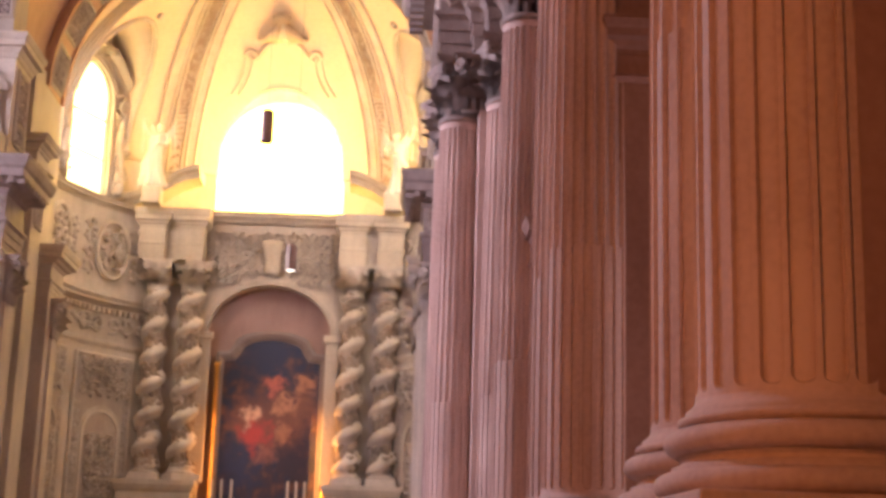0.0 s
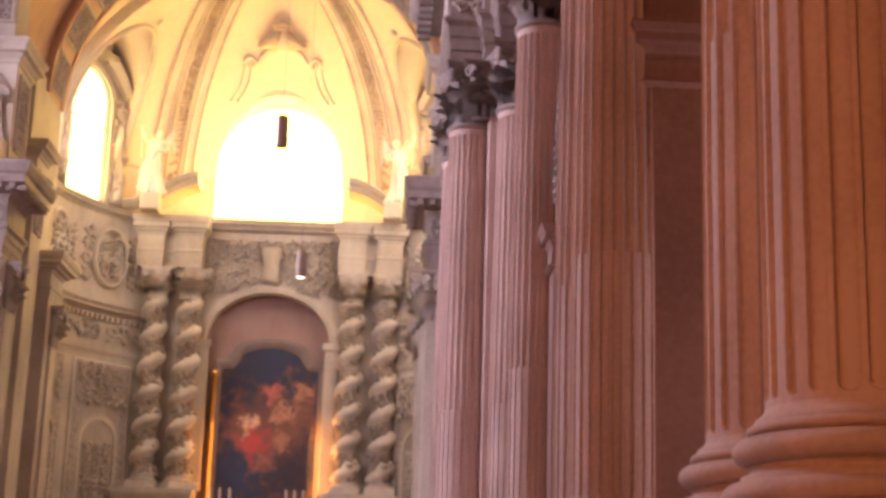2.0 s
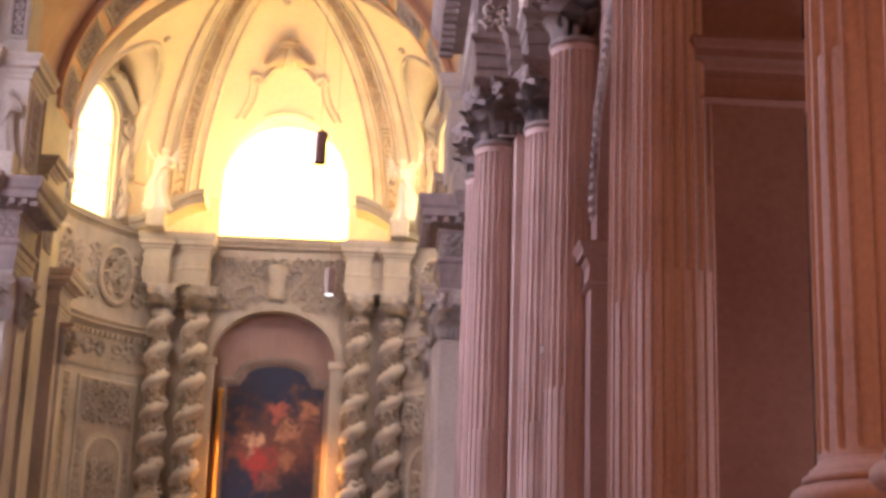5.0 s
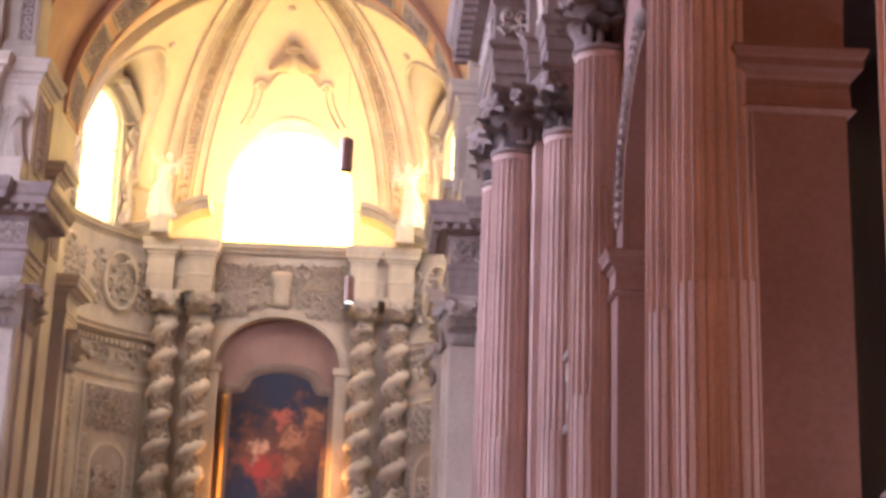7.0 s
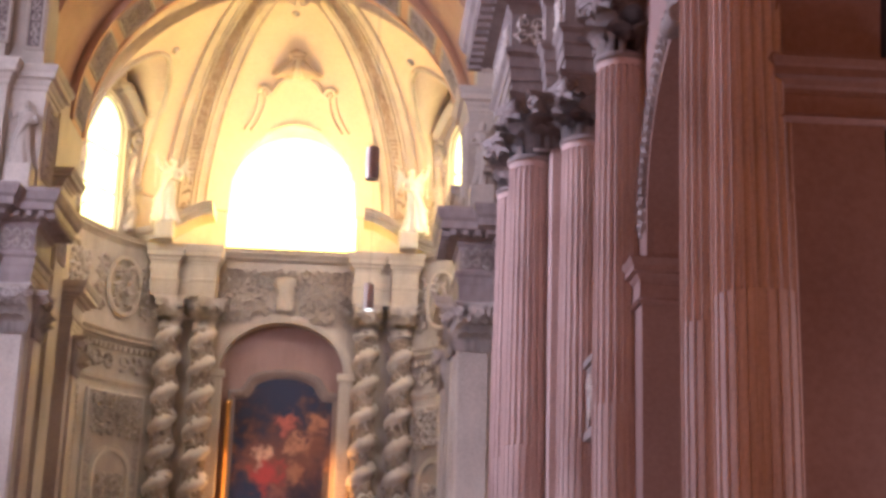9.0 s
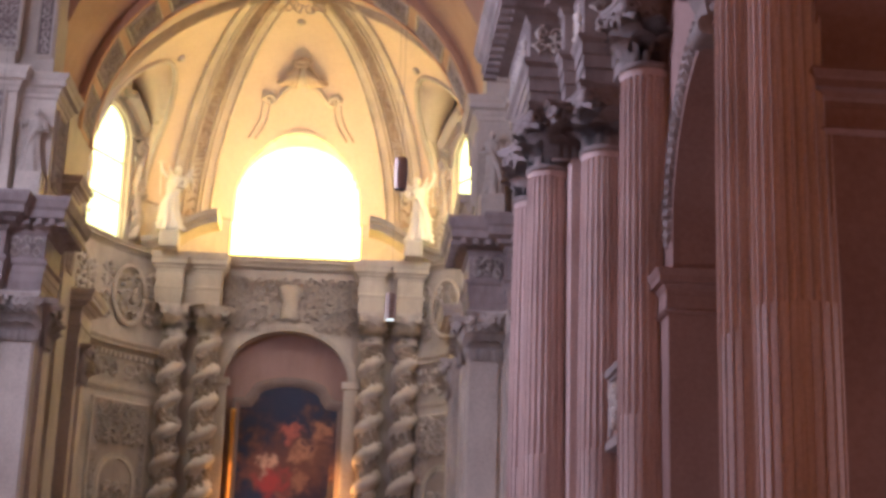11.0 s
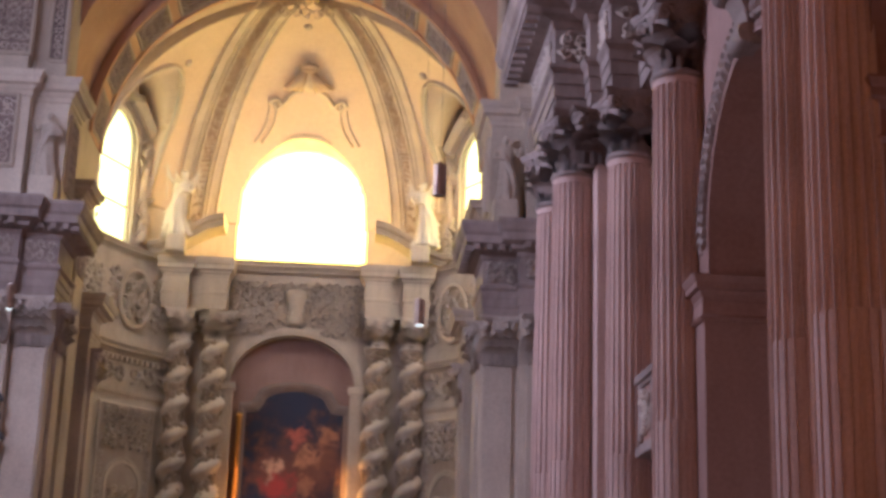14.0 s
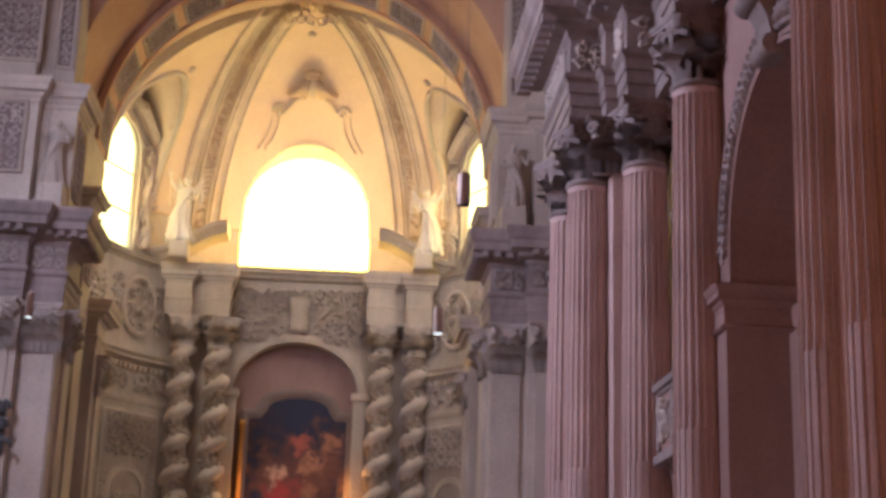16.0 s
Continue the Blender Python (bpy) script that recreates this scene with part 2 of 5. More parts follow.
def barrel(x0, x1, y0, y1, z, rise, n=24, thick=0.4):
    rows = []
    for d in (0, thick):
        c, r = (x0 + x1) / 2, (x1 - x0) / 2 + d
        rows.append([(c - r * math.cos(math.pi * i / n), z + (rise + d) * math.sin(math.pi * i / n)) for i in range(n + 1)])
    ring = rows[0] + rows[1][::-1]
    bm = bmesh.new()
    faces_of(bm, [[(x, y, zz) for x, zz in ring] for y in (y0, y1)], ring=True, ends=True)
    bmesh.ops.recalc_face_normals(bm, faces=bm.faces)
    return bm


wall("ceiling_nave", barrel(-10.6, 9.2, -6.5, 42.8, 20.8, 8), M_VAULT, "pale plaster barrel vault over the nave", "vault")
wall("ceiling_transept_east", box(9.2, 13.6, 28.6, 42.8, 20.8, 21.2), M_VAULT, "pale plaster transept ceiling", "ceiling")
wall("ceiling_transept_west", box(-13.5, -10.2, 28.6, 42.8, 20.8, 21.2), M_VAULT, "pale plaster transept ceiling", "ceiling")

wall("wall_aisle_end", box(8.95, 13.5, 29.1, 29.5, 12.0, 21), M_PIER, "plain rose plaster wall over the aisle mouth")
# arcade wall: piers, arches and wall above in one cut-out slab each bay
PX0, PX1 = 7.83, 8.85
ARCH_Z = 7.6


def arcade_bay(y0, y1, top):
    """Wall over an arched opening between y0 and y1, down to the springing."""
    bm = bmesh.new()
    n = 28
    c, r = (y0 + y1) / 2, (y1 - y0) / 2
    low = [(c - r * math.cos(math.pi * i / n), ARCH_Z + r * math.sin(math.pi * i / n)) for i in range(n + 1)]
    rows = []
    for y, z in low:
        rows.append([(PX0, y, z), (PX0, y, top), (PX1, y, top), (PX1, y, z)])
    faces_of(bm, rows, ring=True, ends=True)
    bmesh.ops.recalc_face_normals(bm, faces=bm.faces)
    return bm


PIERS = [(-2.0, 1.2), (6.7, 9.3), (14.4, 16.65), (21.35, 28.4)]
wall("wall_arcade_start", box(PX0, PX1, -6.2, -2.0, 0, 11.9), M_PIER, "plain rose plaster nave wall")
for i, (a, b) in enumerate(PIERS):
    if i < 3:
        wall(f"wall_pier_{i + 1}", box(PX0, PX1, a, b, 0, 11.9), M_PIER, "rose plastered pier between arches", "pier")
        wall(f"wall_arch_{i + 1}", arcade_bay(b, PIERS[i + 1][0], 11.9), M_PIER, "rose plaster wall over a round arch")
# the last pier has a small side chapel doorway behind the column
QX0, QX1 = 7.65, 8.62
wall("wall_pier_4", box(QX0, QX1, 21.35, 22.9, 0, 7.1), M_PIER, "rose plastered pier beside an arch", "pier")
wall("trim_jamb", box(PX0 - 0.1, PX0 + 0.02, 21.36, 21.98, 7.1, 7.62), M_PIER, "moulded jamb of an arch", "jamb")
wall("wall_pier_4_upper", box(PX0 + 0.02, PX1, 21.352, 22.9, 7.1, 11.9), M_PIER, "rose plaster wall over an impost", "wall")
wall("wall_chapel", box(PX0 + 0.25, PX1, 22.9, 28.3, 0, 11.9), M_PIER, "rose plaster wall with a framed panel")
wall("wall_pier_5", box(PX0, PX1, 28.3, 30.4, 0, 11.9), M_PIER, "rose plastered corner pier of the crossing", "pier")
wall("wall_clerestory", box(PX0 + 0.1, PX1, -6.2, 30.4, 14.7, 21), M_STUCCO, "pale plaster clerestory wall")


def impost(y, far, x0=PX0, x1=PX1, z=7.13):
    """Moulded impost wrapping the pier end at an arch."""
    path = [(x0, y + 1.0), (x0, y), (x1, y), (x1, y + 1.0)] if not far else [(x1, y - 1.0), (x1, y), (x0, y), (x0, y - 1.0)]
    bm = sweep(path, cornice(z, 0.40, 0.2, 0.1))
    ob = wall("trim_impost", bm, M_PIER, "moulded rose plaster impost of an arch", "impost")
    bm2 = sweep(path, [(-0.05, z - 0.28), (0.04, z - 0.28), (0.09, z - 0.24), (0.04, z - 0.19), (0.03, z + 0.01), (-0.05, z + 0.01)])
    part("astragal", bm2, M_PIER, ob)
    return ob


for a, b in PIERS[:3]:
    impost(a, False)
    impost(b, True)
impost(21.35, False, QX0, QX1, 6.74)


def archivolt(y0, y1):
    c, r = (y0 + y1) / 2, (y1 - y0) / 2
    ob = None
    n = 40
    for r0, r1, x in ((r, r + 0.07, 0.10), (r + 0.07, r + 0.10, 0.03), (r + 0.10, r + 0.17, 0.08), (r + 0.17, r + 0.62, 0.03), (r + 0.62, r + 0.70, 0.11)):
        bm = bmesh.new()
        rows = []
        for i in range(n + 1):
            a = math.pi * i / n
            p = lambda q, xx: (PX0 - xx, c - q * math.cos(a), ARCH_Z + q * math.sin(a))
            rows.append([p(r0, -0.05), p(r0, x), p(r1, x), p(r1, -0.05)])
        faces_of(bm, rows, ring=True, ends=True)
        bmesh.ops.recalc_face_normals(bm, faces=bm.faces)
        if ob is None:
            ob = wall("trim_archivolt", bm, M_PIER, "moulded archivolt with carved beads round an arch", "archivolt")
        else:
            part("moulding", bm, M_PIER, ob)
    bead = bmesh.new()
    bmesh.ops.create_uvsphere(bead, u_segments=6, v_segments=4, radius=0.11)
    me = bpy.data.meshes.new("bead")
    bead.to_mesh(me)
    bead.free()
    for row, (q, gap, tilt) in enumerate(((r + 0.27, 0.18, 0.7), (r + 0.40, 0.16, -0.7), (r + 0.53, 0.18, 0.7))):
        k = int(math.pi * q / gap)
        for i in range(k):
            a = math.pi * (i + 0.5 + 0.25 * row) / k
            if a < math.pi:
                piece("bead", me, M_CARVED_SHADE, ob, m=Matrix.Translation((PX0 - 0.07, c - q * math.cos(a), ARCH_Z + q * math.sin(a))) @ Matrix.Rotation(a + tilt, 4, 'X') @ Matrix.Diagonal((0.9, 0.55, 1.2, 1)))
    # scrolled keystone
    bm = bmesh.new()
    zk = ARCH_Z + r
    pts = [(0.05, -0.12), (-0.12, -0.12), (-0.2, 0.0), (-0.16, 0.2), (-0.2, 0.4), (-0.3, 0.6), (-0.42, 0.78), (-0.42, 0.95), (0.05, 0.95)]
    rows = [[(PX0 + x, c + y * (1 + 0.35 * z), zk + z) for x, z in pts] for y in (-0.24, -0.2, 0.2, 0.24)]
    faces_of(bm, rows, ring=True, ends=True)
    for x, z, q in ((-0.16, 0.02, 0.15), (-0.34, 0.82, 0.17)):
        bmesh.ops.create_cone(bm, cap_ends=True, segments=20, radius1=q, radius2=q, depth=0.6 + 0.2 * z, matrix=Matrix.Translation((PX0 + x, c, zk + z)) @ Matrix.Rotation(math.pi / 2, 4, 'X'))
    bmesh.ops.recalc_face_normals(bm, faces=bm.faces)
    part("keystone", bm, M_CARVED_SHADE, ob, "scrolled keystone")
    return ob


for (a, b), (c, d) in zip(PIERS, PIERS[1:]):
    archivolt(b, c)

# ---- giant columns ----
R0, R1 = 0.4675, 0.405
ZB, ZT = 2.50, 10.75          # foot and head of the shaft
CAB = 5.05                    # top of the cabling


def shaft_mesh():
    flutes, per, rr = 24, 11, 0.052
    z0, z1 = ZB + 0.085, ZT - 0.24
    us = [math.sin((k / (per - 1) - 0.5) * math.pi) for k in range(per)]
    arc_ = [rr * (1 - math.sqrt(max(0.0, 1 - u * u))) for u in us]
    plan = [(ZB, 0, 0), (ZB + 0.012, 0, 0), (ZB + 0.03, 0, 0), (ZB + 0.055, 0, 0), (z0 - 0.004, 1, 0), (z0 + 0.008, 1, 1), (z0 + 0.1, 0, 1), (3.4, 0, 1), (4.2, 0, 1), (CAB - 0.004, 0, 1)]
    plan += [(CAB + 0.004, 0, 2), (5.6, 0, 2), (6.6, 0, 2), (7.6, 0, 2), (8.6, 0, 2), (9.6, 0, 2), (z1 - 0.1, 0, 2), (z1 - 0.008, -1, 2), (z1 + 0.004, -1, 0), (ZT - 0.18, 0, 0), (ZT - 0.15, 0, 0), (ZT - 0.13, 0, 0)]
    rows = []
    for zz, bend, mode in plan:
        row = []
        for f in range(flutes):
            for u, e in zip(us, arc_):
                z = zz + bend * e
                s = max(0.0, (z - ZB) / (ZT - ZB))
                base = R0 - (R0 - R1) * (max(0, s - 0.25) / 0.75) ** 1.35
                base += 0.04 * max(0, 1 - (z - ZB) / 0.06) ** 2 + (0.025 * max(0, 1 - (ZT - 0.13 - z) / 0.05) ** 2 if z > ZT - 0.19 else 0)
                a = 2 * math.pi * (f + 0.5 + u * 0.40) / flutes
                d = 0.0
                if mode == 1 and abs(u) < 0.99:
                    d = 0.017 + 0.012 * abs(u) ** 4
                elif mode == 2:
                    d = 0.043 * math.sqrt(max(0, 1 - u * u))
                row.append(((base - d) * math.cos(a), (base - d) * math.sin(a), z))
        rows.append(row)
    bm = bmesh.new()
    faces_of(bm, rows, ring=True)
    bmesh.ops.recalc_face_normals(bm, faces=bm.faces)
    me = bpy.data.meshes.new("shaft")
    bm.to_mesh(me)
    bm.free()
    return me


def torus_profile(r, z0, z1, bulge, n=8):
    return [(r + bulge * math.sin(math.pi * i / n), z0 + (z1 - z0) * (0.5 - 0.5 * math.cos(math.pi * i / n))) for i in range(n + 1)]


def capital_parts(parent, zt, w, h, square=False, stone_=None):
    """Corinthian capital: bell, two rows of leaves, corner volutes, abacus."""
    k = w / 0.405
    mat = stone_ or M_CARVED_SHADE
    if square:
        bell = bmesh.new()
        rows = []
        for s in (0, 0.3, 0.6, 0.85, 0.93):
            q, d = w * (0.96 + 0.18 * s * s), 0.10 + 0.07 * s
            rows.append([(-q, 0.1, zt + s * h), (-q, -d, zt + s * h), (q, -d, zt + s * h), (q, 0.1, zt + s * h)])
        faces_of(bell, rows, ring=True, ends=True)
        bmesh.ops.recalc_face_normals(bell, faces=bell.faces)
    else:
        bell = lathe([(w * 0.98, zt - 0.12), (w * 1.09, zt - 0.10), (w * 1.12, zt - 0.06), (w * 1.06, zt - 0.02), (w * 0.98, zt), (w * 0.98, zt + 0.3 * h), (w * 1.04, zt + 0.6 * h), (w * 1.2, zt + 0.85 * h), (w * 1.25, zt + 0.88 * h)], 32)
    cap = part("capital", bell, mat, parent, "carved Corinthian capital with acanthus leaves", True)
    lm = {}
    for row, (lh, lw, cl) in enumerate(((0.42, 0.42, 0.9), (0.68, 0.40, 1.0), (0.80, 0.22, 1.15))):
        bm = bmesh.new()
        faces_of(bm, leaf_rows(lw * k, lh * h, cl))
        bmesh.ops.solidify(bm, geom=bm.faces[:], thickness=0.025 * k)
        me = bpy.data.meshes.new("leaf")
        bm.to_mesh(me)
        bm.free()
        lm[row] = me
    vol = bmesh.new()
    tube(vol, [((0.02 + 0.13 * (1 - s)) * k * math.cos(s * 9), 0, (0.02 + 0.13 * (1 - s)) * k * math.sin(s * 9)) for s in [i / 22 for i in range(23)]], lambda s: (0.055 - 0.02 * s) * k, 6)
    vm = bpy.data.meshes.new("volute")
    vol.to_mesh(vm)
    vol.free()
    if square:
        for row, xs in ((0, (-0.66, 0, 0.66)), (1, (-0.95, -0.33, 0.33, 0.95)), (2, (-0.7, -0.2, 0.2, 0.7))):
            for x in xs:
                piece("leaf", lm[row], mat, cap, m=pose(x * w, -0.12 - 0.03 * row, zt))
        for sx in (-1, 1):
            piece("volute", vm, mat, cap, m=pose(sx * w * 1.12, -0.26, zt + 0.78 * h, 0, 0, 45 * sx))
            piece("volute", vm, mat, cap, m=pose(sx * w * 0.28, -0.22, zt + 0.78 * h))
        ab = bmesh.new()
        for z0, z1, o in ((0.9, 0.95, 0.0), (0.95, 1.0, 0.05)):
            rows = [[(-w * 1.3 - o, 0.1, zt + z * h), (-w * 1.3 - o, -0.38 - o, zt + z * h), (-w * 0.6, -0.27 - o, zt + z * h), (0, -0.23 - o, zt + z * h), (w * 0.6, -0.27 - o, zt + z * h), (w * 1.3 + o, -0.38 - o, zt + z * h), (w * 1.3 + o, 0.1, zt + z * h)] for z in (z0, z1)]
            faces_of(ab, rows, ring=True, ends=True)
    else:
        for row in range(3):
            for i in range(8):
                a = 45 * i + (22.5 if row == 0 else 0)
                if row == 2:
                    a = 45 * i + 16 * (1 if i % 2 else -1)
                piece("leaf", lm[row], mat, cap, m=pose(0, 0, zt, 0, 0, a) @ Matrix.Translation((0, -w * (0.90 + 0.04 * row), 0)))
        for i in range(4):
            for s in (-1, 1):
                piece("volute", vm, mat, cap, m=pose(0, 0, zt + 0.76 * h, 0, 0, 45 + 90 * i) @ Matrix.Translation((s * 0.05 * k, -w * 1.48, 0)) @ pose(0, 0, 0, 0, 0, 90 - 25 * s))
            piece("volute", vm, mat, cap, m=pose(0, 0, zt + 0.76 * h, 0, 0, 90 * i + 8) @ Matrix.Translation((0, -w * 1.12, 0)) @ Matrix.Diagonal((0.7, 0.7, 0.7, 1)))
        ab = bmesh.new()
        for z0, z1, o in ((0.88, 0.94, 0.0), (0.94, 1.0, 0.05)):
            ring = []
            for i in range(4):
                for s in (-1, -0.9, -0.5, 0, 0.5, 0.9):
                    x, y = s * w * 1.42 * (1.0 + o), -(w * 1.16 + w * 0.28 * s * s) * (1 + o)
                    a = math.pi / 2 * i
                    ring.append((x * math.cos(a) - y * math.sin(a), x * math.sin(a) + y * math.cos(a)))
            faces_of(ab, [[(x, y, zt + z * h) for x, y in ring] for z in (z0, z1)], ring=True, ends=True)
    bmesh.ops.recalc_face_normals(ab, faces=ab.faces)
    part("abacus", ab, mat, parent)
    return cap


def giant_column():
    ob = thing("giant_column", pose(0, 0, 0), "tall fluted rose stone column with cabled lower flutes", "column", "giant nave columns")
    ped = sweep([(-0.66, -0.66), (0.66, -0.66), (0.66, 0.66), (-0.66, 0.66), (-0.66, -0.66)][::-1],
                [(-0.3, 0), (0.12, 0), (0.12, 0.3), (0.04, 0.38), (0, 0.42), (0, 1.62), (0.05, 1.66), (0.1, 1.74), (0.12, 1.80), (0.12, 1.86), (-0.3, 1.86)], side=-1)
    add_box(ped, -0.4, 0.4, -0.4, 0.4, 0.02, 1.855)
    part("pedestal", ped, M_PIER, ob, "moulded square pedestal")
    part("plinth", box(-0.66, 0.66, -0.66, 0.66, 1.86, 2.055, 0.012), M_COL, ob, "square plinth block")
    prof = [(0.2, 2.055)] + torus_profile(0.575, 2.055, 2.19, 0.07) + [(0.57, 2.195), (0.57, 2.215), (0.545, 2.225), (0.53, 2.24), (0.54, 2.26), (0.55, 2.268)]
    prof += torus_profile(0.54, 2.27, 2.405, 0.062) + [(0.53, 2.41)] + torus_profile(0.515, 2.415, 2.47, 0.03, 6) + [(0.512, 2.475), (0.508, 2.5), (0.2, 2.5)]
    part("base", lathe(prof, 64), M_COL, ob, "moulded Attic base", True)
    sh = shaft_mesh()
    piece("shaft", sh, M_COL, ob)
    capital_parts(ob, ZT, R1, 1.2)
    return ob


# the nearest pair stands on a stouter pier
STOUT = [(7.71, 7.25), (7.74, 8.75)]
COLS = [(7.555, 14.72), (7.555, 16.18), (7.53, 22.35), (7.53, 26.45), (6.66, 27.75), (6.62, 29.85)]
first = giant_column()
for x, y in COLS[1:]:
    copy_thing(first, pose(x, y, 0, 0, 0, 3.0 * y % 15))
first.matrix_world = pose(*COLS[0], 0)
for x, y in STOUT:
    copy_thing(first, pose(x, y, 0, 0, 0, 4) @ Matrix.Diagonal((1.23, 1.23, 1, 1)))

# pilaster between the crossing columns
pil = thing("crossing_pilaster", pose(7.0, 27.1, 0), "plain rose stone pilaster behind crossing columns", "pilaster")
part("shaft", box(-0.0, 0.75, -0.15, 0.9, 1.86, ZT, 0.01), M_COL, pil)
part("pedestal", box(-0.08, 0.74, -0.2, 0.9, 0, 1.85, 0.02), M_PIER, pil)
capital_parts(pil, ZT, 0.36, 1.1, True)

# nave entablature, broken forward over the columns
NAVE = [(7.65, -6.1), (7.65, 6.65), (7.25, 6.65), (7.25, 9.35), (7.65, 9.35), (7.65, 14.15), (7.12, 14.15), (7.12, 16.7), (7.65, 16.7),
        (7.65, 21.8), (7.1, 21.8), (7.1, 22.9), (7.65, 22.9), (7.65, 25.95), (7.1, 25.95), (7.1, 26.85), (6.85, 26.85), (6.85, 27.3), (6.22, 27.3), (6.22, 30.4), (9.0, 30.4)]
wall("trim_entablature_nave", sweep(NAVE, entablature(11.95, 2.75, 0.85, 0.2), side=-1), M_CARVED_SHADE, "heavy moulded stone entablature broken over the columns", "entablature")

wall("wall_entablature_core", box(PX0 + 0.05, PX1, -6.2, 30.35, 11.9, 14.7), M_CARVED_SHADE, "stone core of the nave entablature")


# ---- chancel piers, both sides ----
def mirror(path, s):
    return [(x * s, y) for x, y in path]


PIER = [(7.6, 44.0), (6.2, 44.0), (6.2, 41.8), (7.25, 41.8), (7.25, 41.3), (13.4, 41.3)]


def inset(d):
    """The pier's plan drawn in by d."""
    return [(7.6, 44.0 - d), (6.2 + d, 44.0 - d), (6.2 + d, 41.8 + d), (7.25 + d, 41.8 + d), (7.25 + d, 41.3 + d), (13.4, 41.3 + d)]


def pilaster(x, y, z0, zt, hw, h, turn=0, label="plain pale stucco pilaster with a carved capital"):
    ob = thing("pilaster", pose(x, y, 0, 0, 0, turn), label, "pilaster", "chancel pilasters")
    part("shaft", box(-hw, hw, -0.09, 0.1, z0, zt, 0.008), M_STUCCO, ob)
    part("base", sweep([(-hw, 0), (-hw, -0.09), (hw, -0.09), (hw, 0)], [(-0.05, z0 - 0.45), (0.12, z0 - 0.45), (0.12, z0 - 0.25), (0.06, z0 - 0.2), (0.08, z0 - 0.1), (0.02, z0), (-0.05, z0)]), M_STUCCO, ob)
    part("plinth", box(-hw - 0.15, hw + 0.15, -0.25, 0.1, 0, z0 - 0.45), M_STUCCO, ob)
    capital_parts(ob, zt, hw, h, True, M_RELIEF)
    return ob


def scroll_relief(name, w, h, seed, material, parent=None, m=None, density=1.0, depth=0.06):
    """Carved scrollwork: spirals, leaf lobes and berries over a panel w x h, standing out along -y."""
    rnd = random.Random(seed)
    bm = bmesh.new()
    cell = 0.42 / density
    nx, nz = max(1, round(w / cell)), max(1, round(h / cell))
    cx, cz = w / nx, h / nz
    for i in range(nx):
        for j in range(nz):
            x0, z0 = (i + 0.5) * cx - w / 2 + rnd.uniform(-.06, .06) * cx, (j + 0.5) * cz - h / 2 + rnd.uniform(-.06, .06) * cz
            q = 0.5 * min(cx, cz)
            hand, ph = rnd.choice((-1, 1)), rnd.uniform(0, 6.28)
            pts = [(x0 + q * (1 - 0.8 * s) * math.cos(ph + hand * s * 8), -depth * (0.35 + 0.45 * s), z0 + q * (1 - 0.8 * s) * math.sin(ph + hand * s * 8)) for s in [t / 12 for t in range(13)]]
            tube(bm, pts, lambda s: q * (0.17 - 0.07 * s), 5)
            for _ in range(6):
                a = rnd.uniform(0, 6.28)
                px, pz, r = x0 + q * rnd.uniform(0.5, 1.05) * math.cos(a), z0 + q * rnd.uniform(0.5, 1.05) * math.sin(a), q * rnd.uniform(0.14, 0.32)
                k = bmesh.ops.create_icosphere(bm, subdivisions=1, radius=r, matrix=Matrix.Translation((px, -depth * 0.4, pz)) @ Matrix.Rotation(a + rnd.uniform(-.8, .8), 4, 'Y') @ Matrix.Diagonal((1.7, depth / r * rnd.uniform(0.5, 1.0), 0.75, 1)))
    return tagged(part(name, bm, material, parent, "", True, m), kind="stuff")


def framed_relief(name, w, h, m, seed, label, density=1.0, parent=None):
    ob = thing(name, m, label, "relief") if parent is None else None
    if ob is None:
        ob = new("panel")
        ob.parent, ob.matrix_local = parent, m
    part("ground", box(-w / 2, w / 2, -0.02, 0.06, -h / 2, h / 2), M_SHADE_AND_FRAME, ob, "relief ground coloured dark as shade")
    fr = sweep([(-w / 2, -h / 2), (w / 2, -h / 2), (w / 2, h / 2), (-w / 2, h / 2), (-w / 2, -h / 2)], [(-0.02, 0.06), (-0.02, -0.05), (0.04, -0.09), (0.1, -0.05), (0.1, 0.06)], side=1)
    bmesh.ops.transform(fr, matrix=Matrix(((1, 0, 0, 0), (0, 0, 1, 0), (0, 1, 0, 0), (0, 0, 0, 1))), verts=fr.verts)
    bmesh.ops.recalc_face_normals(fr, faces=fr.faces)
    part("moulded_frame", fr, M_STUCCO, ob, "raised plaster frame")
    scroll_relief("scrollwork", w - 0.08, h - 0.08, seed, M_RELIEF, ob, None, density)
    return ob


def fuse(ob, size):
    """Melt the pieces of a carved figure into one skin."""
    mod_ = ob.modifiers.new("fuse", 'REMESH')
    mod_.mode, mod_.voxel_size, mod_.use_smooth_shade = 'VOXEL', size, True


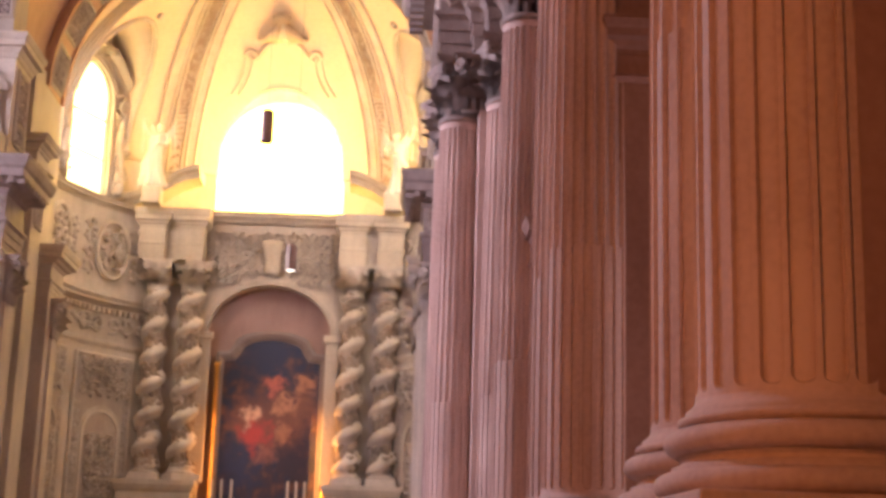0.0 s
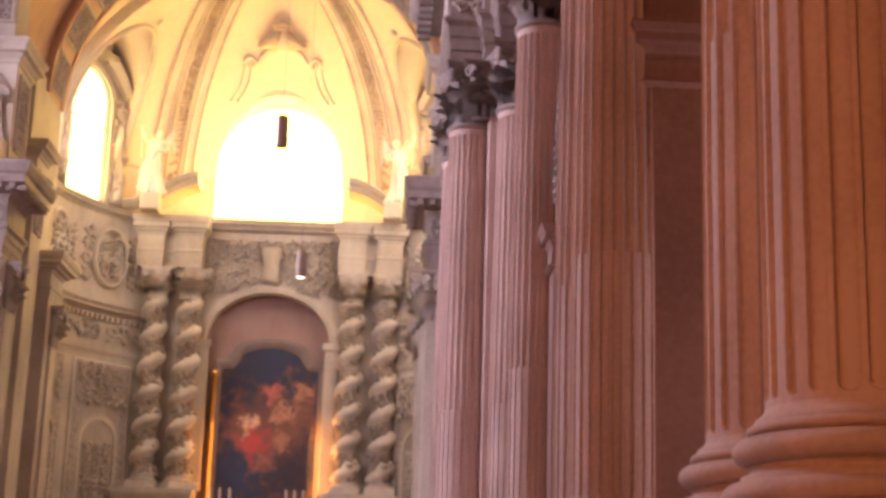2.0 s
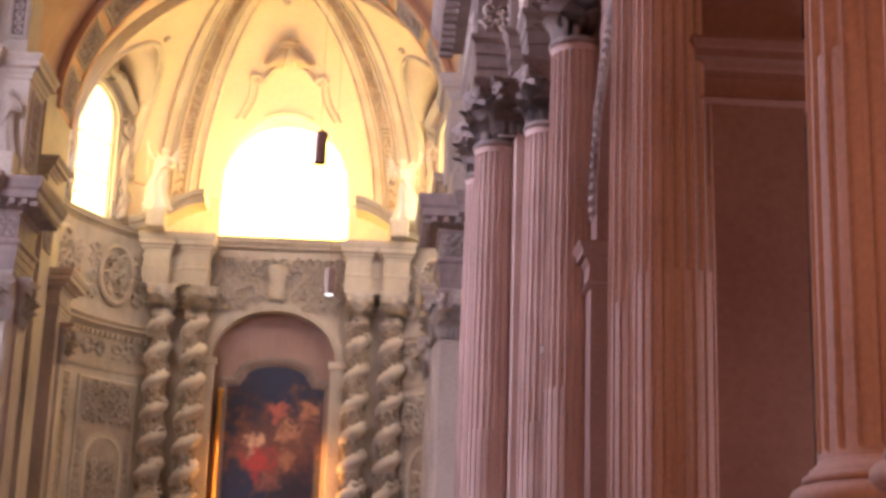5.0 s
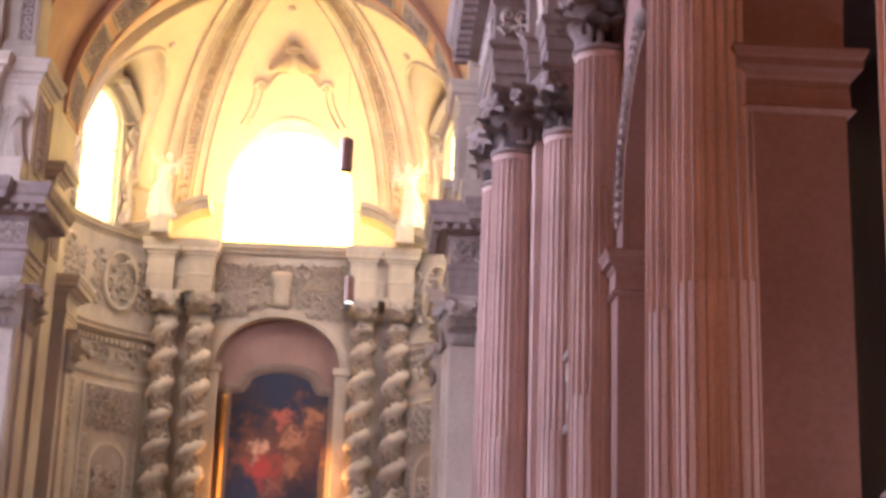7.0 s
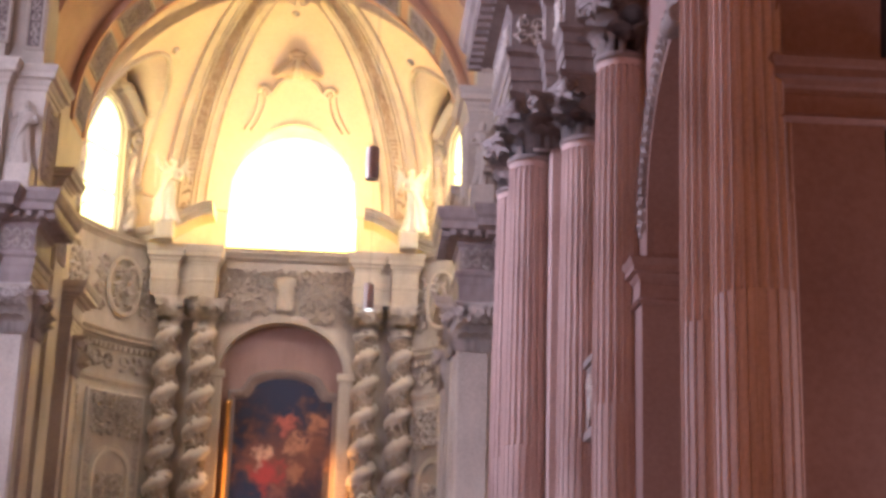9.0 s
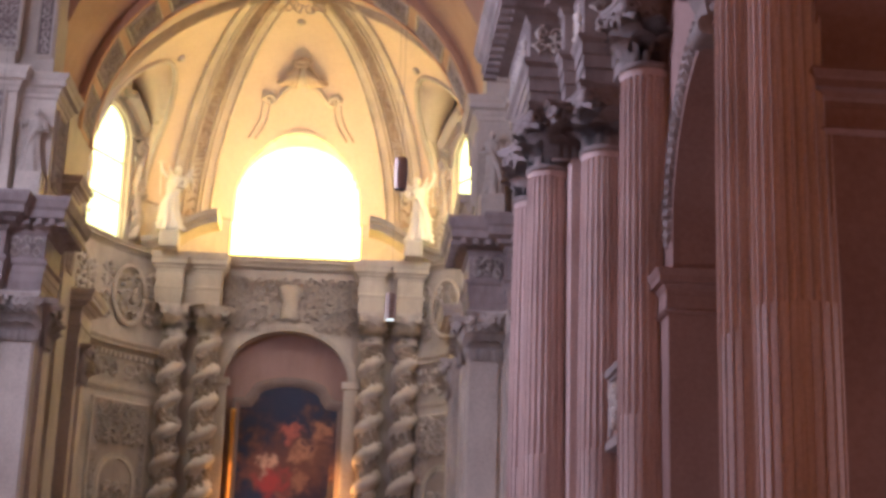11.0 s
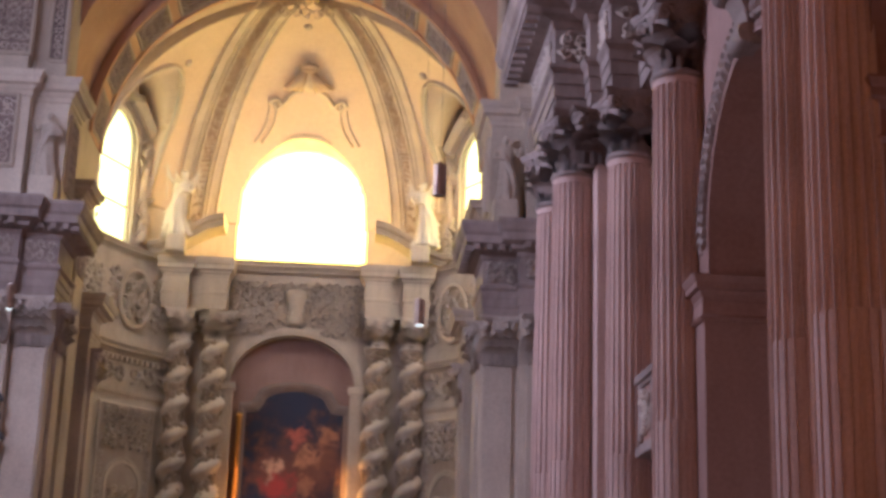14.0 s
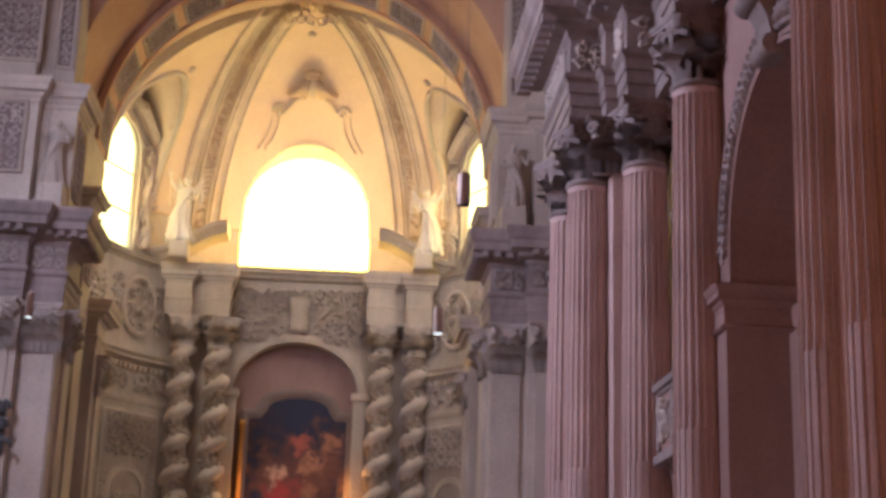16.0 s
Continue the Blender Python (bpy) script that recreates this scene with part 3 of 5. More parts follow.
def statue(m, height, seed, arm=1, label="weathered stucco statue of a robed saint"):
    """A robed standing figure as one plain mesh."""
    rnd = random.Random(seed)
    bm = bmesh.new()
    H = height
    prof = [(.0, .15), (.02, .155), (.12, .14), (.28, .128), (.42, .122), (.52, .1), (.6, .095), (.7, .118), (.78, .122), (.815, .09), (.835, .04), (.86, .036)]
    rows = []
    n = 32
    lean = rnd.uniform(0.02, 0.035) * arm
    for s, r in prof:
        row = []
        for i in range(n):
            a = 2 * math.pi * i / n
            fold = 1 + (0.2 * math.sin(6 * a + 4 * s + seed) + 0.1 * math.sin(13 * a - 9 * s)) * max(0, 1 - s * 1.3)
            row.append((r * H * fold * math.cos(a) + H * lean * math.sin(s * 5), r * H * 0.75 * fold * math.sin(a), s * H))
        rows.append(row)
    faces_of(bm, rows, ring=True, ends=True)
    bmesh.ops.create_icosphere(bm, subdivisions=2, radius=0.06 * H, matrix=Matrix.Translation((-0.01 * H * arm, -0.015 * H, 0.915 * H)) @ Matrix.Diagonal((0.82, 0.95, 1.2, 1)))
    for s in (-1, 1):
        up = s == arm
        e = (s * 0.18 * H, -0.06 * H, (0.63 if not up else 0.66) * H)
        end = (s * (0.05 if not up else 0.2) * H, -0.16 * H, (0.6 if not up else 0.78) * H)
        tube(bm, [(s * 0.09 * H, 0, 0.785 * H), (s * 0.14 * H, -0.02 * H, 0.73 * H), e, end], lambda q: (0.042 - 0.02 * q) * H, 8)
    # cloak drawn across the body and hanging at the side
    tube(bm, [(-arm * 0.08 * H, -0.04 * H, 0.77 * H), (0.0, -0.09 * H, 0.58 * H), (arm * 0.08 * H, -0.08 * H, 0.42 * H), (arm * 0.12 * H, -0.03 * H, 0.22 * H), (arm * 0.13 * H, 0, 0.04 * H)], lambda q: (0.03 + 0.025 * q) * H, 8)
    bmesh.ops.recalc_face_normals(bm, faces=bm.faces)
    ob = part("statue", bm, M_STUCCO, None, "", True)
    ob.matrix_world = m
    fuse(ob, 0.03)
    return tagged(ob, label, "statue")


def angel(m, H, s):
    """A winged angel in blown drapery with one arm raised to a cross staff, as one plain mesh."""
    bm = bmesh.new()
    rows = []
    n = 40
    prof = [(0, .17), (.03, .19), (.1, .165), (.2, .14), (.32, .125), (.44, .12), (.53, .098), (.6, .09), (.68, .112), (.75, .118), (.79, .085), (.812, .038), (.84, .034)]
    for q, r in prof:
        row = []
        for i in range(n):
            a = 2 * math.pi * i / n
            low = max(0, 1 - q * 1.5)
            fold = 1 + (0.2 * math.sin(7 * a + 5 * q) + 0.12 * math.sin(15 * a - 8 * q)) * low
            sway = s * H * (0.05 * math.sin(q * 4.2) + 0.06 * low * low)
            row.append((r * H * fold * math.cos(a) + sway, r * H * 0.72 * fold * math.sin(a) - 0.02 * H * math.sin(q * 3), q * H))
        rows.append(row)
    faces_of(bm, rows, ring=True, ends=True)
    bmesh.ops.create_icosphere(bm, subdivisions=3, radius=0.056 * H, matrix=Matrix.Translation((0, -0.02 * H, 0.885 * H)) @ Matrix.Diagonal((0.85, 0.95, 1.15, 1)))
    bmesh.ops.create_icosphere(bm, subdivisions=2, radius=0.06 * H, matrix=Matrix.Translation((0, 0.01 * H, 0.9 * H)) @ Matrix.Diagonal((0.95, 0.85, 1.0, 1)))
    tube(bm, [(s * 0.09 * H, 0, 0.76 * H), (s * 0.15 * H, -0.03 * H, 0.78 * H), (s * 0.2 * H, -0.06 * H, 0.86 * H), (s * 0.23 * H, -0.08 * H, 0.95 * H)], lambda q: (0.042 - 0.02 * q) * H, 8)
    tube(bm, [(-s * 0.09 * H, 0, 0.76 * H), (-s * 0.15 * H, -0.04 * H, 0.68 * H), (-s * 0.13 * H, -0.1 * H, 0.6 * H), (-s * 0.03 * H, -0.15 * H, 0.62 * H)], lambda q: (0.045 - 0.02 * q) * H, 8)
    # staff with a cross head
    tube(bm, [(s * 0.21 * H, -0.08 * H, 0.5 * H), (s * 0.235 * H, -0.09 * H, 1.06 * H)], 0.011 * H, 6)
    tube(bm, [(s * 0.175 * H, -0.09 * H, 0.99 * H), (s * 0.29 * H, -0.09 * H, 0.985 * H)], 0.011 * H, 6)
    # cloak that streams out to the side
    for k in range(4):
        z = 0.46 - 0.09 * k
        tube(bm, [(s * 0.04 * H, -0.05 * H, (z + 0.16) * H), (s * 0.12 * H, -0.07 * H, z * H), (s * (0.2 + 0.02 * k) * H, -0.03 * H, (z - 0.1) * H), (s * (0.27 - 0.03 * k) * H, 0.01 * H, (z - 0.12) * H)], lambda q: (0.05 - 0.036 * q) * H, 8)
    tube(bm, [(-s * 0.08 * H, -0.05 * H, 0.74 * H), (0.02 * s * H, -0.1 * H, 0.58 * H), (s * 0.09 * H, -0.08 * H, 0.44 * H), (s * 0.11 * H, -0.05 * H, 0.26 * H)], lambda q: (0.028 + 0.02 * q) * H, 8)
    # feathered wings
    for e in (-1, 1):
        for k in range(7):
            q = k / 6
            root = (e * 0.05 * H, 0.07 * H, (0.76 - 0.05 * q) * H)
            mid = (e * (0.13 + 0.02 * q) * H, 0.11 * H, (0.9 - 0.12 * q) * H)
            tip = (e * (0.19 + 0.04 * math.sin(3 * q)) * H, 0.12 * H, (1.02 - 0.48 * q) * H)
            tube(bm, [root, mid, tip], lambda t: (0.034 - 0.024 * t) * H, 6)
    bmesh.ops.recalc_face_normals(bm, faces=bm.faces)
    ob = part("statue", bm, M_ANGEL_SUNLIT, None, "", True)
    ob.matrix_world = m
    fuse(ob, 0.035)
    return tagged(ob, "stucco angel with raised arm on the pediment, coloured white for sunlight", "statue")


for s, side in ((-1, "west"), (1, "east")):
    close = [(13.4 * s, 44.0)]
    wall(f"wall_chancel_pier_{side}", prism(mirror(PIER, s) + close, 0, 10.95), M_STUCCO, "pale stucco chancel pier", "pier")
    wall(f"wall_chancel_pier_upper_{side}", prism(mirror(inset(0.15), s) + [(13.4 * s, 43.85)], 13.5, 16.95), M_STUCCO, "pale stucco upper storey of the chancel pier", "pier")
    wall(f"wall_chancel_pier_top_{side}", prism(mirror(inset(0.4), s) + [(13.4 * s, 43.6)], 17.5, 28.5), M_STUCCO, "pale stucco wall beside the chancel arch", "pier")
    wall(f"trim_entablature_chancel_{side}", sweep(mirror(PIER, s), entablature(10.95, 2.7, 0.75, 0.4), side=s), M_CARVED_SHADE, "moulded chancel entablature with carved frieze", "entablature")
    wall(f"wall_entablature_core_{side}", prism(mirror(inset(0.25), s) + [(13.4 * s, 43.75)], 10.95, 13.52), M_STUCCO, "core of the chancel entablature")
    wall(f"trim_cornice_chancel_{side}", sweep(mirror(inset(0.15), s), cornice(16.9, 0.75, 0.38, 0.5), side=s), M_STUCCO, "moulded plaster cornice of the upper storey", "cornice")
    wall(f"wall_cornice_core_{side}", prism(mirror(inset(0.45), s) + [(13.4 * s, 43.55)], 16.93, 17.57), M_STUCCO, "core of the upper cornice")
    for x, y in ((6.67, 41.8), (7.87, 41.3), (9.45, 41.3)):
        pilaster(x * s, y - 0.02, 2.6, 9.5, 0.42, 1.4)
    pilaster(6.2 * s - 0.02 * s, 42.9, 2.6, 9.5, 0.42, 1.4, turn=90 * s * -1)
    wall("trim_statue_bracket", box(min(6.4 * s, 7.15 * s), max(6.4 * s, 7.15 * s), 41.2, 41.96, 13.62, 14.42, 0.04), M_STUCCO, "plain stucco block under a statue", "block")
    statue(pose(6.78 * s, 41.6, 14.42), 2.1, 3 + s, arm=s)
    framed_relief("carved_panel", 1.3, 2.1, pose(8.42 * s, 41.43, 15.85), 11 + s, "framed stucco panel of carved scrollwork on the pier", 1.2)
    framed_relief("carved_panel", 1.0, 2.2, pose(6.35 * s, 42.9, 15.5, 0, 0, -90 * s), 15 + s, "framed stucco panel of carved scrollwork on the pier", 1.2)
    framed_relief("carved_panel", 1.7, 3.4, pose(8.5 * s, 41.68, 20.1), 21 + s, "large framed stucco panel of carved arabesques", 1.5)
    framed_relief("carved_panel", 0.42, 4.6, pose(6.95 * s, 42.18, 20.7), 25 + s, "tall narrow stucco panel of carved scrollwork", 1.6)
    # respond of the chancel arch with its impost
    wall(f"wall_respond_{side}", prism(mirror([(9.5, 47.0), (6.4, 47.0), (6.4, 45.6), (9.5, 45.6)], s), 0, 15.2), M_STUCCO, "pale stucco respond under the chancel arch", "pier")
    wall(f"wall_respond_upper_{side}", prism(mirror([(9.5, 49.4), (6.72, 49.4), (6.72, 45.7), (9.5, 45.7)], s), 15.2, 18.3), M_STUCCO, "pale stucco jamb of the chancel arch", "pier")
    wall(f"trim_impost_chancel_{side}", sweep(mirror([(9.3, 47.0), (6.4, 47.0), (6.4, 45.6), (9.3, 45.6)], s), cornice(15.1, 0.5, 0.4, 0.3), side=s), M_STUCCO, "moulded stucco impost of the chancel arch", "impost")
    framed_relief("carved_panel", 0.8, 1.9, pose(6.4 * s, 46.3, 13.7, 0, 0, -90 * s), 31 + s, "narrow stucco panel of carved scrollwork on a respond", 1.4)
    wall(f"wall_chancel_side_{side}", prism(mirror([(9.6, 50.0), (8.6, 50.0), (8.6, 43.4), (9.6, 43.4)], s), 0, 28.5), M_STUCCO, "pale stucco side wall of the chancel", "wall")
    # lower order towards the apse
    foot = mirror([(9.5, 49.8), (6.2, 49.8), (6.2, 48.0), (9.5, 48.0)], s)
    wall(f"wall_apse_pier_{side}", prism(foot, 0, 10.75), M_STUCCO, "pale stucco pier at the mouth of the apse", "pier")
    wall(f"trim_entablature_apse_pier_{side}", sweep(foot, entablature(10.75, 1.7, 0.5, 0.6), side=s), M_STUCCO, "moulded entablature of the apse pier", "entablature")
    wall(f"wall_apse_pier_upper_{side}", prism(mirror([(12.0, 53.4), (7.6, 53.4), (7.6, 49.6), (12.0, 49.6)], s), 0, 28.5), M_STUCCO, "pale stucco wall beside the apse", "wall")
    pilaster(6.2 * s - 0.02 * s, 48.9, 2.4, 9.45, 0.4, 1.3, turn=-90 * s)

# chancel arch: barrel with an archivolt of carved panels
wall("ceiling_chancel", barrel(-8.5, 8.5, 49.3, 54.6, ZS, 8.5, 40, 0.6), M_VAULT, "pale plaster barrel over the sanctuary", "vault")


def half_ring(name, r0, r1, y0, y1, z, material, parent=None, n=48, squash=1.0):
    bm = bmesh.new()
    rows = []
    for i in range(n + 1):
        a = math.pi * i / n
        c, q = math.cos(a), math.sin(a)
        rows.append([(r0 * c, y0, z + r0 * q * squash), (r0 * c, y1, z + r0 * q * squash), (r1 * c, y1, z + r1 * q * squash), (r1 * c, y0, z + r1 * q * squash)])
    faces_of(bm, rows, ring=True, ends=True)
    bmesh.ops.recalc_face_normals(bm, faces=bm.faces)
    return part(name, bm, material, parent)


arch = half_ring("trim_chancel_arch", 6.7, 12.0, 47.2, 49.4, ZS - 0.1, M_ARCH_LIT)
tagged(arch, "broad stucco chancel arch with carved panels", "arch", kind="structure")
half_ring("moulding", 6.62, 6.8, 47.1, 47.3, ZS - 0.1, M_ARCH_LIT, arch)
half_ring("moulding", 6.62, 6.8, 49.2, 49.45, ZS - 0.1, M_ARCH_LIT, arch)
for i in range(11):
    a = math.pi * (i + 0.5) / 11
    m = Matrix.Translation((6.68 * math.cos(a), 48.3, ZS - 0.1 + 6.68 * math.sin(a))) @ Matrix.Rotation(-(a - math.pi / 2), 4, 'Y') @ pose(0, 0, 0, 90)
    framed_relief("carved_panel", 1.35, 1.5, m @ pose(0, 0, 0), 40 + i, "square stucco panel of carved foliage under an arch", 1.2)
soffit = half_ring("trim_chancel_soffit", 6.95, 12.0, 43.5, 47.2, ZS - 0.1, M_ARCH_LIT)
tagged(soffit, "plain stucco soffit in front of the chancel arch", "arch", kind="structure")
wall("wall_over_chancel_arch", prism([(-13.4, 42.9), (13.4, 42.9), (13.4, 43.5), (-13.4, 43.5)], 26.5, 30), M_STUCCO, "pale plaster wall over the chancel arch")

# ---- apse ----


def arc(r, a0, a1, n):
    return [(AX + r * math.cos(a0 + (a1 - a0) * i / n), AY + r * math.sin(a0 + (a1 - a0) * i / n)) for i in range(n + 1)]


def curved_wall(r, thick, a0, a1, z0, z1, n):
    bm = bmesh.new()
    rows = []
    for i in range(n + 1):
        a = a0 + (a1 - a0) * i / n
        c, q = math.cos(a), math.sin(a)
        rows.append([(r * c, AY + r * q, z0), (r * c, AY + r * q, z1), ((r + thick) * c, AY + (r + thick) * q, z1), ((r + thick) * c, AY + (r + thick) * q, z0)])
    faces_of(bm, rows, ring=True, ends=True)
    bmesh.ops.recalc_face_normals(bm, faces=bm.faces)
    return bm


D = math.radians
# middle half width is drawn out to the size of the window's glare
WINDOWS = [(D(27.5), 1.3), (D(90), 2.9), (D(155.5), 1.3)]      # angle and half width
WZ0, WZ1 = 17.3, 23.0


LUN, LUN_TOP = 2.15, 24.2       # half width and crown of the lunettes round the side windows


def window_top(hw):
    return WZ1 if hw > 1.5 else 22.75


wall("wall_apse", curved_wall(AR, 0.8, 0, math.pi, 0, WZ0, 64), M_STUCCO, "curved pale stucco apse wall")
edge = 0.0
for i, (a, hw) in enumerate(WINDOWS + [(math.pi + 0.15, 1.1)]):
    da = hw / AR
    wall(f"wall_apse_upper_{i + 1}", curved_wall(AR, 0.8, edge, min(math.pi, a - da), WZ0, 19.2, 12), M_STUCCO, "curved pale stucco apse wall between windows")
    edge = a + da


def dome():
    """Half dome with three window openings cut through its foot."""
    bm = bmesh.new()
    nu, nv = 224, 96
    z0 = 19.2
    grid = {}
    e0 = math.asin((z0 - ZS) / AR)
    for j in range(nv + 1):
        e = e0 + (math.pi / 2 - e0) * j / nv
        for i in range(nu + 1):
            a = math.pi * i / nu
            grid[i, j] = (a, e)
    pt = lambda r, a, e: (r * math.cos(e) * math.cos(a), AY + r * math.cos(e) * math.sin(a), ZS + r * math.sin(e))
    vs = {k: bm.verts.new(pt(AR, *v)) for k, v in grid.items()}
    def hole(a, e):
        z = ZS + AR * math.sin(e)
        for w, hw in WINDOWS:
            x = AR * abs(a - w)
            half, top = (hw, window_top(hw)) if hw > 1.5 else (LUN, LUN_TOP)
            if x < half and z < top - half + math.sqrt(max(0, half * half - x * x)):
                return True
        return False
    for i in range(nu):
        for j in range(nv):
            a, e = grid[i, j]
            a2, e2 = grid[i + 1, j + 1]
            if not hole((a + a2) / 2, (e + e2) / 2):
                bm.faces.new((vs[i, j], vs[i + 1, j], vs[i + 1, j + 1], vs[i, j + 1]))
    for v in [v for v in bm.verts if not v.link_faces]:
        bm.verts.remove(v)
    bmesh.ops.remove_doubles(bm, verts=bm.verts, dist=0.001)
    bmesh.ops.recalc_face_normals(bm, faces=bm.faces)
    bmesh.ops.solidify(bm, geom=bm.faces[:], thickness=-0.5)
    return bm


def lunette(a, hw):
    """Upright wall round a side window, with the curved reveal that cuts into the half dome."""
    bm = bmesh.new()
    nu, nz = 60, 60
    at = lambda r, u, z: (r * math.cos(a - u / AR), AY + r * math.sin(a - u / AR), z)
    arched = lambda u, half, top: top - half + math.sqrt(max(0.0, half * half - u * u))
    us = [-LUN - 0.2 + (2 * LUN + 0.4) * i / nu for i in range(nu + 1)]
    zs = [19.15 + (LUN_TOP + 0.2 - 19.15) * j / nz for j in range(nz + 1)]
    vs = {(i, j): bm.verts.new(at(AR, u, z)) for i, u in enumerate(us) for j, z in enumerate(zs)}
    for i in range(nu):
        for j in range(nz):
            u, z = (us[i] + us[i + 1]) / 2, (zs[j] + zs[j + 1]) / 2
            if not (abs(u) < hw and z < arched(u, hw, window_top(hw))):
                bm.faces.new((vs[i, j], vs[i + 1, j], vs[i + 1, j + 1], vs[i, j + 1]))
    for v in [v for v in bm.verts if not v.link_faces]:
        bm.verts.remove(v)
    bmesh.ops.recalc_face_normals(bm, faces=bm.faces)
    bmesh.ops.solidify(bm, geom=bm.faces[:], thickness=-0.4)
    ob = tagged(part("wall_lunette", bm, M_STUCCO), "pale stucco lunette wall round a window", "wall", kind="structure")
    line = [(-LUN, 19.0 + (LUN_TOP - LUN - 19.0) * i / 8) for i in range(8)] + [(-LUN * math.cos(t), LUN_TOP - LUN + LUN * math.sin(t)) for t in [math.pi * i / 28 for i in range(29)]] + [(LUN, LUN_TOP - LUN - (LUN_TOP - LUN - 19.0) * (i + 1) / 8) for i in range(8)]
    skin = lambda z: math.sqrt(AR * AR - (z - ZS) ** 2)
    bm = bmesh.new()
    faces_of(bm, [[at(skin(z) - 0.05, u, z), at(AR + 0.1, u, z), at(AR + 0.1, u * 1.06, z + 0.1), at(skin(z) - 0.05, u * 1.06, z + 0.1)] for u, z in line], ring=True, ends=True)
    bmesh.ops.recalc_face_normals(bm, faces=bm.faces)
    part("reveal", bm, M_VAULT, ob, "curved plaster reveal", True)
    bm = bmesh.new()
    tube(bm, [at(skin(z) - 0.04, u * 1.03, z + 0.05) for u, z in line], 0.13, 8)
    part("moulding", bm, M_STUCCO, ob, "", True)
    return ob


for a, hw in (WINDOWS[0], WINDOWS[2]):
    lunette(a, hw)
vault = part("ceiling_apse", dome(), M_VAULT, None, "", True)
tagged(vault, "smooth cream plaster half dome with ribs", "vault", kind="structure")


def rib(a, w):
    bm = bmesh.new()
    rows = []
    e0, e1 = math.asin((19.0 - ZS) / AR), D(87)
    n = 30
    for i in range(n + 1):
        e = e0 + (e1 - e0) * i / n
        hw = w * (1 - 0.55 * i / n)
        row = []
        for off, lift in ((-1.1, -0.05), (-1.1, 0.07), (-1.0, 0.11), (-.93, 0.05), (-.6, 0.05), (-.55, 0.1), (-.5, 0.05), (-.4, 0.05), (-.36, 0.13), (-.29, 0.13), (-.26, 0.05), (.26, 0.05), (.29, 0.13), (.36, 0.13), (.4, 0.05), (.5, 0.05), (.55, 0.1), (.6, 0.05), (.93, 0.05), (1.0, 0.11), (1.1, 0.07), (1.1, -0.05)):
            r = AR - lift
            c = Vector((r * math.cos(e) * math.cos(a), AY + r * math.cos(e) * math.sin(a), ZS + r * math.sin(e)))
            row.append(c + Vector((-math.sin(a), math.cos(a), 0)) * hw * off)
        rows.append(row)
    faces_of(bm, rows)
    bmesh.ops.recalc_face_normals(bm, faces=bm.faces)
    ob = tagged(part("trim_rib", bm, M_STUCCO), "moulded stucco rib with carved foliage on the half dome", "rib", kind="structure")
    bm = bmesh.new()
    rnd = random.Random(int(a * 100))
    for i in range(56):
        s = (i + 0.5) / 56
        e = e0 + (e1 - e0) * s
        hw = w * (1 - 0.55 * s)
        for k in (-0.13, 0.13):
            r = AR - 0.06
            c = Vector((r * math.cos(e) * math.cos(a), AY + r * math.cos(e) * math.sin(a), ZS + r * math.sin(e))) + Vector((-math.sin(a), math.cos(a), 0)) * hw * (k + rnd.uniform(-.06, .06))
            bmesh.ops.create_icosphere(bm, subdivisions=1, radius=hw * rnd.uniform(0.08, 0.15), matrix=Matrix.Translation(c) @ Matrix.Rotation(rnd.uniform(0, 3), 4, 'Y') @ Matrix.Diagonal((1.4, 0.8, 0.7, 1)))
    part("carving", bm, M_RIBCARVE, ob, "carved foliage band")
    return ob


def great_rib(s, foot, w=0.95):
    """A broad moulded rib that runs up the half dome in an upright plane."""
    lat = Vector((s * 1.0, -0.512 * s * s, 0)).normalized()
    n = 36

    def at(q, off, lift):
        y = 7.15 * (1 - q) + 0.1 * q
        p = Vector((s * (foot + 0.512 * y), y, 0)) + lat * off
        r = AR - lift
        k = p.x * p.x + p.y * p.y
        if k > 0.985 * r * r:
            p *= math.sqrt(0.985 * r * r / k)
            k = 0.985 * r * r
        return Vector((p.x, AY + p.y, ZS + math.sqrt(r * r - k)))

    width = lambda q: w * (1 - 0.15 * q)
    lines = ((-1.1, -0.06), (-1.1, 0.07), (-1.04, 0.12), (-.97, 0.12), (-.93, 0.04), (-.62, 0.04), (-.58, 0.1), (-.52, 0.1), (-.48, 0.04), (-.4, 0.04), (-.37, 0.14), (-.3, 0.14), (-.27, 0.05))
    lines = lines + tuple((-o, h) for o, h in lines[::-1])
    bm = bmesh.new()
    faces_of(bm, [[at(i / n, o * width(i / n), h) for o, h in lines] for i in range(n + 1)])
    bmesh.ops.recalc_face_normals(bm, faces=bm.faces)
    ob = tagged(part("trim_rib", bm, M_STUCCO), "moulded stucco rib with carved foliage on the half dome", "rib", kind="structure")
    bm = bmesh.new()
    rnd = random.Random(20 + s)
    for i in range(90):
        q = (i + 0.5) / 90
        for k in (-0.14, 0.0, 0.14):
            c = at(q, (k + rnd.uniform(-.04, .04)) * width(q), 0.06)
            bmesh.ops.create_icosphere(bm, subdivisions=1, radius=rnd.uniform(0.05, 0.11), matrix=Matrix.Translation(c) @ Matrix.Rotation(rnd.uniform(0, 3), 4, 'Y') @ Matrix.Diagonal((1.5, 0.8, 0.7, 1)))
    tagged(part("carving", bm, M_BAND, ob, "carved foliage band"), kind="stuff")
    return ob


great_rib(-1, 1.05)
great_rib(1, 1.25)
for a in (4, 176):
    rib(D(a), 0.5)


